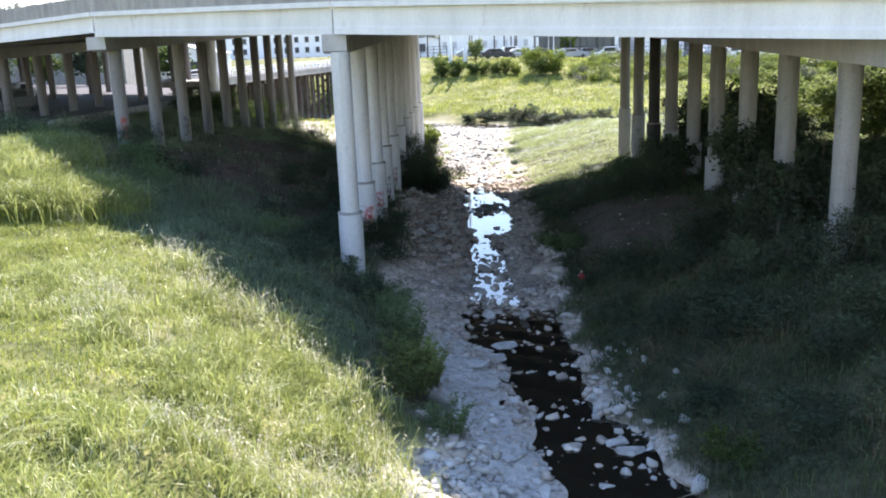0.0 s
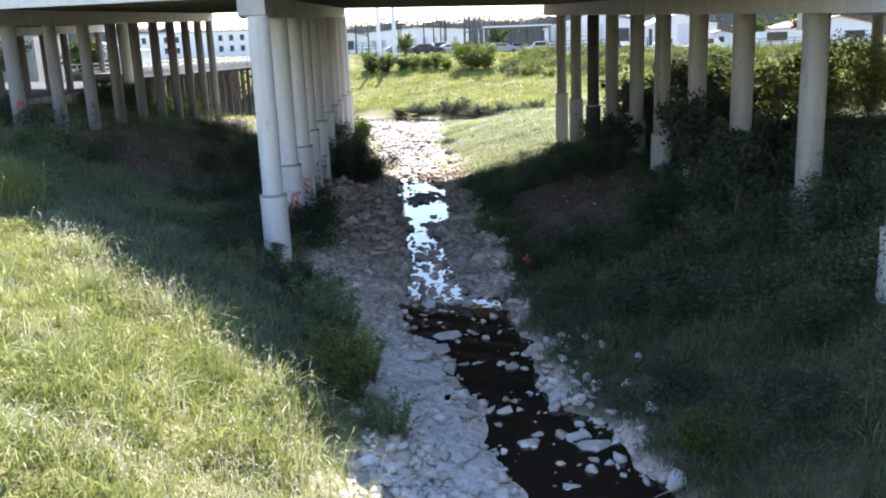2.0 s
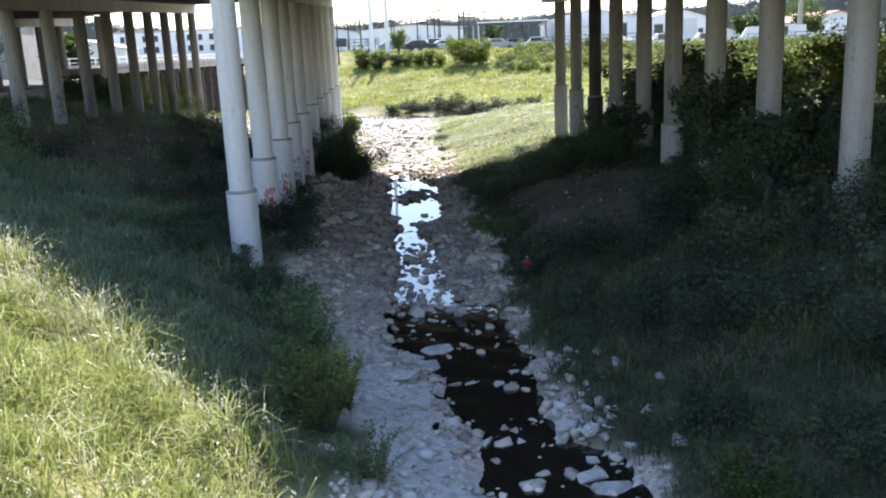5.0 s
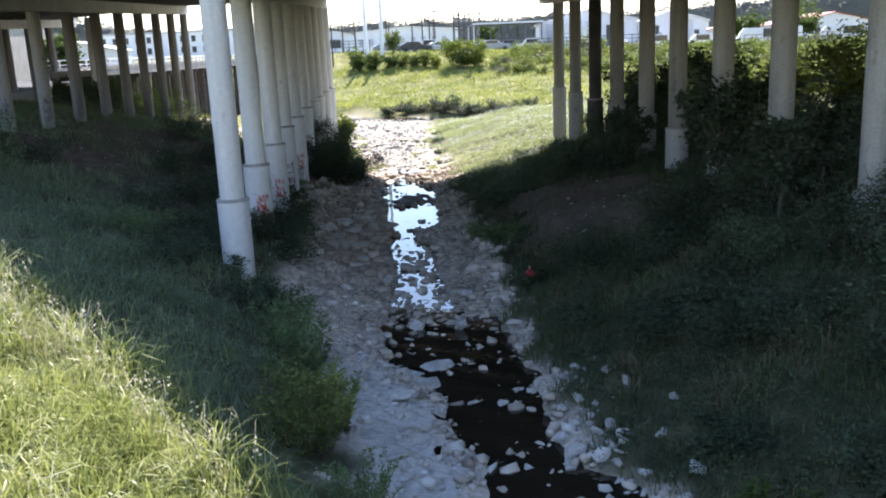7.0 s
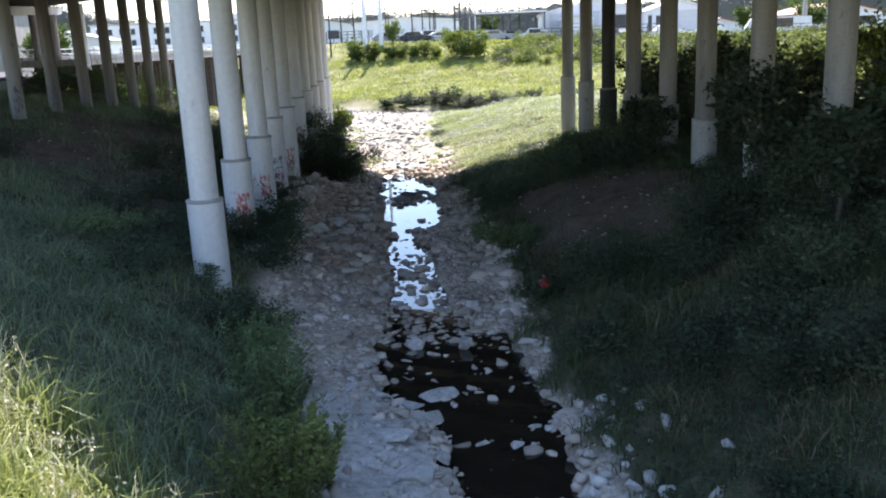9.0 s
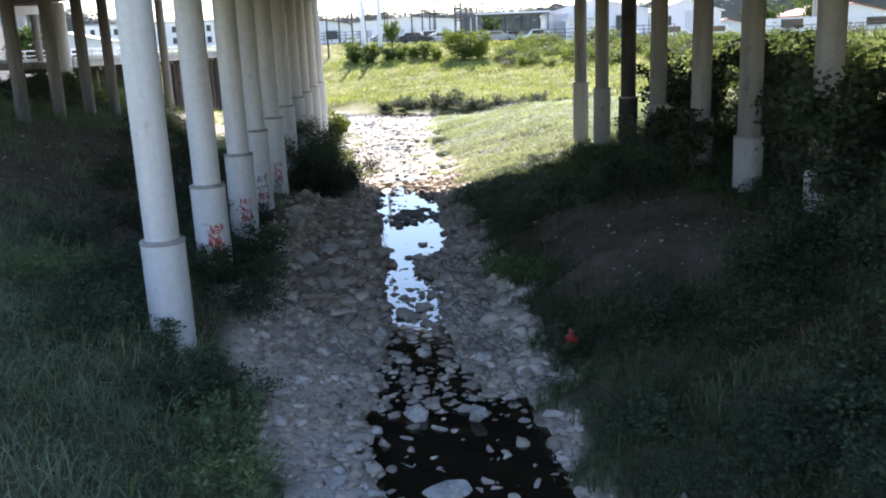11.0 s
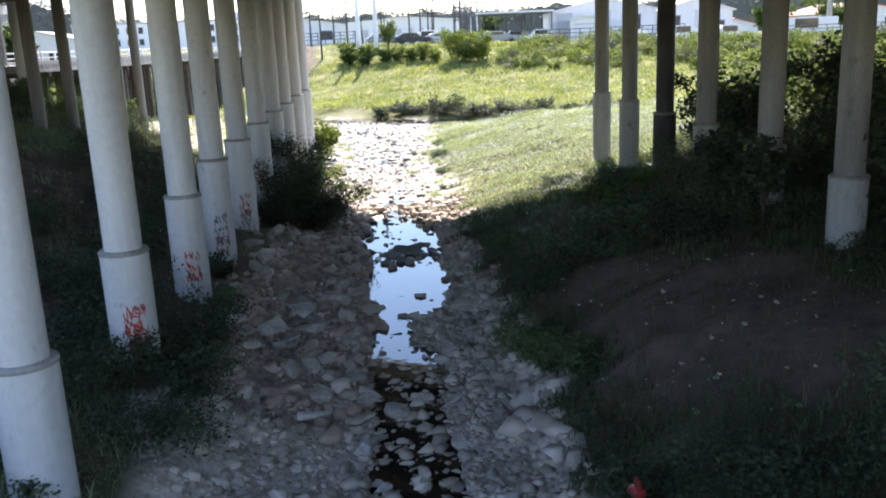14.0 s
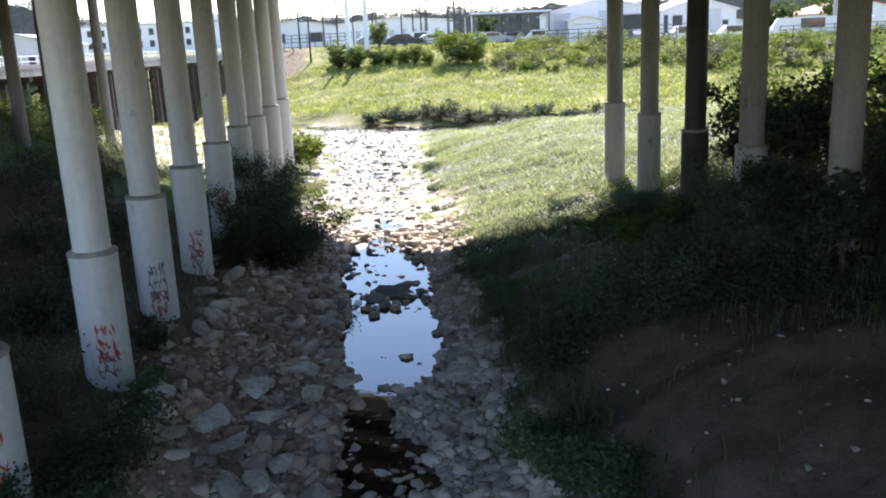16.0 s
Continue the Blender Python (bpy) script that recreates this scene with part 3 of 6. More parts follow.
def tube_arrays(lines, sides=5):
    """Tapered stems along polylines [(points, r0, r1)]."""
    V_, T_, o = [], [], 0
    for pts, r0, r1 in lines:
        pts = np.asarray(pts, float)
        k = len(pts)
        r = np.linspace(r0, r1, k)
        ang = np.arange(sides) * 2 * np.pi / sides
        ring = np.stack([np.cos(ang), np.sin(ang), np.zeros(sides)], -1)
        V_.append((pts[:, None, :] + ring[None] * r[:, None, None]).reshape(-1, 3))
        for i in range(k - 1):
            for j in range(sides):
                a, b = o + i * sides + j, o + i * sides + (j + 1) % sides
                T_ += [(a, b, b + sides), (a, b + sides, a + sides)]
        o += k * sides
    return np.concatenate(V_), np.array(T_, np.int32)


def scatter(n, x0, x1, y0, y1, keep):
    x, y = rng.uniform(x0, x1, n), rng.uniform(y0, y1, n)
    m = rng.uniform(0, 1, n) < keep(x, y)
    return x[m], y[m]


def grassland(name, label, x, y, h, w, material, lean=0.45, wind=(0, 0)):
    v, t = blade_arrays(x, y, land(x, y), h, w, lean, wind)
    ob = raw(name, v, t, material)
    return tagged(ob, label, "grass", kind="stuff")


def bush(name, label, at, height, spread, stems, leaves, leaf, material, category="bush", group="", trunk=0.0, gap=0.25, low=0.15, side=1.0):
    """A bush of many stems or, with a trunk, a small tree: branches that fork, and clumps of leaves with gaps between them."""
    ob = thing(name, label, category, group, at=at)
    lines, tips = [], []
    leaves, leaf = int(leaves * 0.64), leaf * 1.18
    if trunk:
        bend = rng.normal(0, 0.05, 2) * height
        pts = [(bend[0] * k * k, bend[1] * k * k, -0.2 + (height * trunk + 0.2) * k) for k in np.linspace(0, 1, 5)]
        lines.append((pts, 0.035 * height ** 0.8, 0.022 * height ** 0.8))
        root = np.array(pts[-1])
    else:
        root = np.array((0, 0, -0.1))
    for i in range(stems):
        a = 2 * math.pi * (i + rng.uniform(0, 0.8)) / stems
        top = height * rng.uniform(0.62, 1.0)
        reach = spread * rng.uniform(0.25, 1.0)
        start = root + np.array((math.cos(a), math.sin(a), 0)) * (0.12 * spread * (0 if trunk else 1))
        end = np.array((math.cos(a) * reach, math.sin(a) * reach, top))
        mid = start * 0.5 + end * 0.5 + np.array((*rng.normal(0, 0.08, 2) * spread, 0.12 * height))
        pts = [start * (1 - k) ** 2 + 2 * mid * k * (1 - k) + end * k * k for k in np.linspace(0, 1, 4)]
        r = 0.012 * height ** 0.7
        lines.append((pts, r, r * 0.25))
        for k in range(5):
            u = rng.uniform(max(low, 0.12), 1.0)
            p = start * (1 - u) ** 2 + 2 * mid * u * (1 - u) + end * u * u
            b = rng.uniform(0, 2 * math.pi)
            l = side * spread * rng.uniform(0.15, 0.45) * (1.15 - 0.5 * u)
            e = p + np.array((math.cos(b) * l, math.sin(b) * l, rng.uniform(-0.05, 0.35) * l + 0.02))
            lines.append(([p, (p + e) / 2 + (0, 0, 0.04 * l), e], r * 0.4, r * 0.15))
            for q in (0.35, 0.7, 1.0):
                if rng.uniform() > gap:
                    tips.append(p * (1 - q) + e * q)
    v, t = tube_arrays(lines, 3 if not trunk else 5)
    raw("woody_stem" if not trunk else "trunk", v, t, BARK, ob)
    tips = np.array(tips)
    c = tips[rng.integers(0, len(tips), leaves)] + rng.normal(0, 1, (leaves, 3)) * np.array((1, 1, 0.8)) * spread * 0.13 * (0.3 + 0.7 * side)
    c[:, 2] = np.maximum(c[:, 2], 0.03)
    v, t = leaf_arrays(c, leaf)
    raw("foliage" if not trunk else "crown", v, t, material, ob)
    return ob


def on_land(x, y, sink=0.05):
    return (x, y, float(land(x, y)) - sink)


# ---- grass ----
def edges(x, y):
    c, w = creek(y)
    return (c - w) - x, x - (c + w)


def left_grass(x, y):
    dl, _ = edges(x, y)
    g, p, s = cover(x, y)
    return smooth(2.4, 3.2, dl) * (1 - g) * (1 - 0.98 * s) * (1 - 0.9 * p) * (0.45 + 0.55 * smooth(-0.5, 0.4, rough(x, y, 1.1, 4.0)))


def lush(x, y, lo, hi):
    return lo + (hi - lo) * np.clip(0.45 + 0.3 * rough(x, y, 1.6, 2.5) + 0.45 * rough(x, y, 0.42, 1.2) + rng.normal(0, 0.22, len(x)), 0, 1)


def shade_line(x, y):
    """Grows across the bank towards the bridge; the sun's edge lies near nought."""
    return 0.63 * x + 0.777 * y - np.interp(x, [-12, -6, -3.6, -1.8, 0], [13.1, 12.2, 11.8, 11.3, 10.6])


def tussock(x, y):
    return 0.5 + 0.5 * np.clip(rough(x, y, 0.55, 2.2) + 0.7 * rough(x, y, 2.3, 6.1), -1, 1)


# mown-looking short turf lies between the tall tussocks, away from the creek
def lawn(x, y):
    return smooth(0.55, 0.8, 0.5 + 0.5 * rough(x, y, 2.7, 11.0) + 0.35 * smooth(-5.5, -8.0, x)) * smooth(-3.0, -5.0, x)


# Sunlit grass stops at the shadow's edge, where the shade-toned grass takes over.
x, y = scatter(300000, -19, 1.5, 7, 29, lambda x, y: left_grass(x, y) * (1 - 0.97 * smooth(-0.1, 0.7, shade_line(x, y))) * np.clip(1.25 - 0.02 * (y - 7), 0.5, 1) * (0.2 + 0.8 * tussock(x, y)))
h = lush(x, y, 0.2, 0.7) * (0.5 + 0.7 * tussock(x, y)) * (1 - 0.72 * lawn(x, y)) * (1 + 0.6 * np.exp(-((shade_line(x, y) + 0.2) / 0.7) ** 2))
grassland("tall_grass", "tall bright green grass going to seed on the bank", x, y, h, rng.uniform(0.008, 0.026, len(x)), GRASS_SUN, 1.8, (-0.1, -0.08))
x, y = scatter(110000, -19, -2, 8, 29, lambda x, y: left_grass(x, y) * (1 - smooth(-0.3, 0.4, shade_line(x, y))) * (0.15 + 0.85 * lawn(x, y)))
grassland("short_turf", "short yellow-green turf between the tall grass", x, y, rng.uniform(0.06, 0.17, len(x)), rng.uniform(0.01, 0.024, len(x)), GRASS_FAR, 1.3)
mound = [(-12.6, 26.2), (-14.6, 28.2), (-15.8, 25.2), (-13.4, 30.0), (-11.6, 24.6), (-10.6, 25.6)]
k = rng.integers(0, len(mound), 26000)
x, y = np.array(mound)[k].T + rng.normal(0, 0.62, (2, 26000))
grassland("tall_reeds", "tall pale green grass clumps in the sun beside the bridge", x, y, rng.uniform(0.6, 1.35, len(x)), rng.uniform(0.014, 0.03, len(x)), GRASS_SUN, 1.5, (-0.1, -0.08))
x, y = scatter(34000, -22, 24, -9, 8, lambda x, y: (1 - cover(x, y)[0]) * smooth(0.0, 0.6, np.maximum(*edges(x, y))))
grassland("creekside_grass", "tall green grass on both banks upstream", x, y, lush(x, y, 0.16, 0.6), rng.uniform(0.018, 0.034, len(x)), GRASS_SUN, 1.3, (-0.06, -0.05))
x, y = scatter(26000, -19, 1.0, 7, 25, lambda x, y: left_grass(x, y) * (1 - smooth(-0.3, 0.4, shade_line(x, y))) * smooth(-0.2, 0.7, rough(x, y, 1.9, 8.0) + 0.9 * smooth(-1.8, -0.4, shade_line(x, y))) * (1 - lawn(x, y)))
h = lush(x, y, 0.4, 0.85) * (1 + 0.3 * smooth(-1.2, 0.0, shade_line(x, y)))
grassland("grass_stalk", "thin dry grass stalks", x, y, h, np.full(len(x), 0.007), SEED, 0.9, (-0.08, -0.1))
k = rng.uniform(0, 1, len(x)) < 0.5
hx, hy, hz = x[k], y[k], land(x[k], y[k]) + h[k] * 0.92
c = np.repeat(np.stack([hx - 0.1 * h[k], hy - 0.13 * h[k], hz - 0.06], -1), 5, 0) + rng.normal(0, 1, (5 * len(hx), 3)) * (0.022, 0.022, 0.05)
v, t = leaf_arrays(c, 0.045, 2.5)
tagged(raw("seed_head", v, t, SEED), "pale feathery seed heads on the tall grass", "grass", kind="stuff")
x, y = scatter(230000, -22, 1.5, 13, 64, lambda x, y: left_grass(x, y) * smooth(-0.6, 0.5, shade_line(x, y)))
grassland("shade_grass", "green grass and weeds under the bridge, toned cool for shade", x, y, lush(x, y, 0.15, 0.62), rng.uniform(0.01, 0.024, len(x)), GRASS_SHADE, 1.7)


def right_grass(x, y):
    _, dr = edges(x, y)
    g, p, s = cover(x, y)
    return smooth(-0.1, 0.3, dr) * (1 - g) * (1 - 0.93 * s)


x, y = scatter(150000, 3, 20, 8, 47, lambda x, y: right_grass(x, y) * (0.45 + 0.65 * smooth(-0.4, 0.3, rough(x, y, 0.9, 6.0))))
grassland("bank_weeds", "weeds and grass darkened for the shaded creek bank", x, y, lush(x, y, 0.08, 0.4), rng.uniform(0.012, 0.028, len(x)), GRASS_LOW, 0.8)
x, y = scatter(26000, 4.5, 14, 10, 30, lambda x, y: right_grass(x, y) * smooth(0.0, 0.5, rough(x, y, 1.3, 12.0)))
grassland("dry_weeds", "dry brown stalks among the weeds on the shaded bank", x, y, lush(x, y, 0.15, 0.6), rng.uniform(0.008, 0.02, len(x)), DRY_STALK, 1.6)


def weed_carpet(name, label, x, y, tall, material=LEAF_SHADE):
    hump = np.clip(0.45 + 0.5 * rough(x, y, 1.4, 3.0) + 0.4 * rough(x, y, 0.6, 1.7), 0.05, 1)
    c = np.stack([x, y, land(x, y) + 0.03 + tall * hump * rng.uniform(0, 1, len(x)) ** 0.6], -1)
    v, t = leaf_arrays(c, 0.055, 0.5)
    tagged(raw(name, v, t, material), label, "weeds", kind="stuff")


x, y = scatter(340000, 3, 15, 10, 47, lambda x, y: right_grass(x, y) * (0.45 + 0.55 * smooth(-0.5, 0.2, rough(x, y, 1.7, 9.0))) * smooth(0.1, 0.7, edges(x, y)[1]))
weed_carpet("leafy_weeds", "dense leafy weeds, darkened for shade, covering the creek bank", x, y, 0.55)
x, y = scatter(150000, -16, 0.5, 15, 33, lambda x, y: left_grass(x, y) * (0.4 + 0.6 * smooth(-0.4, 0.2, rough(x, y, 1.7, 9.0))) * smooth(1.2, 2.6, shade_line(x, y)))
weed_carpet("shaded_weeds", "green leafy weeds among the grass beside the first column", x, y, 0.5, LEAF_BANK)
x, y = scatter(120000, 3.5, 26, 44, 92, lambda x, y: right_grass(x, y) * (1 - smooth(70, 73, 0.63 * x + 0.777 * y)))
grassland("gravel_bar_grass", "pale green grass with white flowers on the river bar", x, y, lush(x, y, 0.1, 0.34), rng.uniform(0.018, 0.036, len(x)), GRASS_BAR, 1.9)
bx, by = x, y
x, y = scatter(90000, -2, 8, 49, 76, lambda x, y: np.exp(-(np.maximum(*edges(x, y)) - 0.35) ** 2 / 0.7) * smooth(0.25, 0.7, rough(x, y, 1.1, 4.4)) * (np.maximum(*edges(x, y)) > -0.9))
grassland("gravel_tufts", "yellow-green tufts of grass on the gravel at the creek mouth", x, y, lush(x, y, 0.08, 0.3), rng.uniform(0.018, 0.036, len(x)), GRASS_BAR, 1.6)
x, y = bx, by
k = rng.integers(0, len(x), 15000)
k = k[rough(x[k], y[k], 2.2, 3.0) + 0.5 * np.exp(-np.hypot(x[k] - 9.5, y[k] - 58.0) / 4) > 0.18]
c = np.stack([x[k], y[k], land(x[k], y[k]) + rng.uniform(0.2, 0.36, len(k))], -1)
c = np.repeat(c, 3, 0) + rng.normal(0, 0.05, (3 * len(c), 3))
v, t = leaf_arrays(c, 0.07, 0.3)
tagged(raw("white_flowers", v, t, surface("petals", (0.6, 0.6, 0.56), (0.8, 0.8, 0.76), 5, 30)), "small white meadow flowers", "flowers", kind="stuff")
x, y = scatter(45000, -30, 2, 52, 104, lambda x, y: (edges(x, y)[0] > 2.5) * (1 - 0.85 * cover(x, y)[0]) * (1 - smooth(70, 73, 0.63 * x + 0.777 * y)) * (0.4 + 0.6 * smooth(-0.3, 0.3, rough(x, y, 2.0))))
grassland("river_flat_grass", "sunlit green grass on the river flat", x, y, lush(x, y, 0.15, 0.5), rng.uniform(0.025, 0.05, len(x)), GRASS_FAR, 0.7)


def meadow(x, y):
    q = 0.63 * x + 0.777 * y
    return smooth(76.5, 77.5, q) * (1 - 0.9 * cover(x, y)[2]) * (1 - smooth(103, 107, q)) * (0.35 + 0.65 * smooth(-0.6, 0.3, rough(x, y, 3.0, 1.5)))


x, y = scatter(230000, -30, 62, 40, 135, meadow)
q = 0.63 * x + 0.777 * y
grassland("river_meadow", "bright yellow-green meadow on the far river bank", x, y, (0.16 + 0.16 * np.clip(0.5 + 0.6 * rough(x, y, 3.5, 2.0), 0, 1) + rng.uniform(0, 0.1, len(x))) * (1 + 0.9 * smooth(94, 102, q) * np.clip(rough(x, y, 2.6, 4.0), 0, 1)), rng.uniform(0.05, 0.10, len(x)), GRASS_FAR, 1.2)

# ---- bushes and trees ----
def wand_shrub(label, at, height, spread, wands, leaf, material):
    """A shrub of upright wands, each set with narrow leaves all along and a lighter tuft at its tip."""
    ob = thing("willow_shrub", label, "bush", "willow shrubs", at=at)
    lines, c, d = [], [], []
    for i in range(wands):
        a, r0 = rng.uniform(0, 2 * math.pi), spread * math.sqrt(rng.uniform(0, 1)) * 0.75
        foot = np.array((math.cos(a) * r0 * 0.6, math.sin(a) * r0 * 0.6, -0.08))
        top = np.array((math.cos(a) * r0 * 1.25, math.sin(a) * r0 * 1.25, height * rng.uniform(0.5, 1.0))) + (*rng.normal(0, 0.09, 2), 0)
        mid = foot * 0.55 + top * 0.45 + (*rng.normal(0, 0.04, 2), 0.1 * height)
        pts = [foot * (1 - k) ** 2 + 2 * mid * k * (1 - k) + top * k * k for k in np.linspace(0, 1, 5)]
        lines.append((pts, 0.009, 0.003))
        n = int(75 * top[2] / height)
        k = rng.uniform(0.12, 1.03, n)[:, None]
        p = foot * (1 - k) ** 2 + 2 * mid * k * (1 - k) + top * k * k
        b = rng.uniform(0, 2 * np.pi, n)
        way = np.stack([np.cos(b), np.sin(b), rng.uniform(0.1, 1.1, n)], -1)
        c.append(p + way * leaf * 0.5)
        d.append(way)
    v, t = tube_arrays(lines, 3)
    raw("woody_stem", v, t, BARK, ob)
    c, d = np.concatenate(c), np.concatenate(d)
    d /= np.linalg.norm(d, axis=1)[:, None]
    e = np.cross(d, rng.normal(size=d.shape))
    e /= np.linalg.norm(e, axis=1)[:, None]
    sz = leaf * rng.uniform(0.6, 1.3, len(c))[:, None]
    v = np.stack([c - d * sz * 0.5, c + e * sz * 0.16, c + d * sz * 0.5, c - e * sz * 0.16], 1)
    t = np.arange(len(c), dtype=np.int32)[:, None, None] * 4 + np.array([[0, 1, 2], [0, 2, 3]], np.int32)
    raw("foliage", v.reshape(-1, 3), t.reshape(-1, 3), material, ob)
    return ob


wand_shrub("bright green young willow shrub on the gravel bank", on_land(-0.8, 17.6), 1.35, 0.8, 70, 0.1, LEAF_WILLOW)
wand_shrub("bright green young willow shrub behind the first", on_land(-0.45, 18.7), 1.15, 0.6, 44, 0.095, LEAF_WILLOW)
wand_shrub("tall feathery green weed shrub beside the willow", on_land(-1.05, 20.2), 1.45, 0.75, 80, 0.09, LEAF_WEED)
wand_shrub("soft feathery green weed shrub by the first column", on_land(-1.5, 22.6), 1.1, 0.75, 70, 0.08, LEAF_WEED)
wand_shrub("low feathery green shrub at the rocks", on_land(0.0, 15.9), 0.8, 0.65, 50, 0.07, LEAF_WEED)
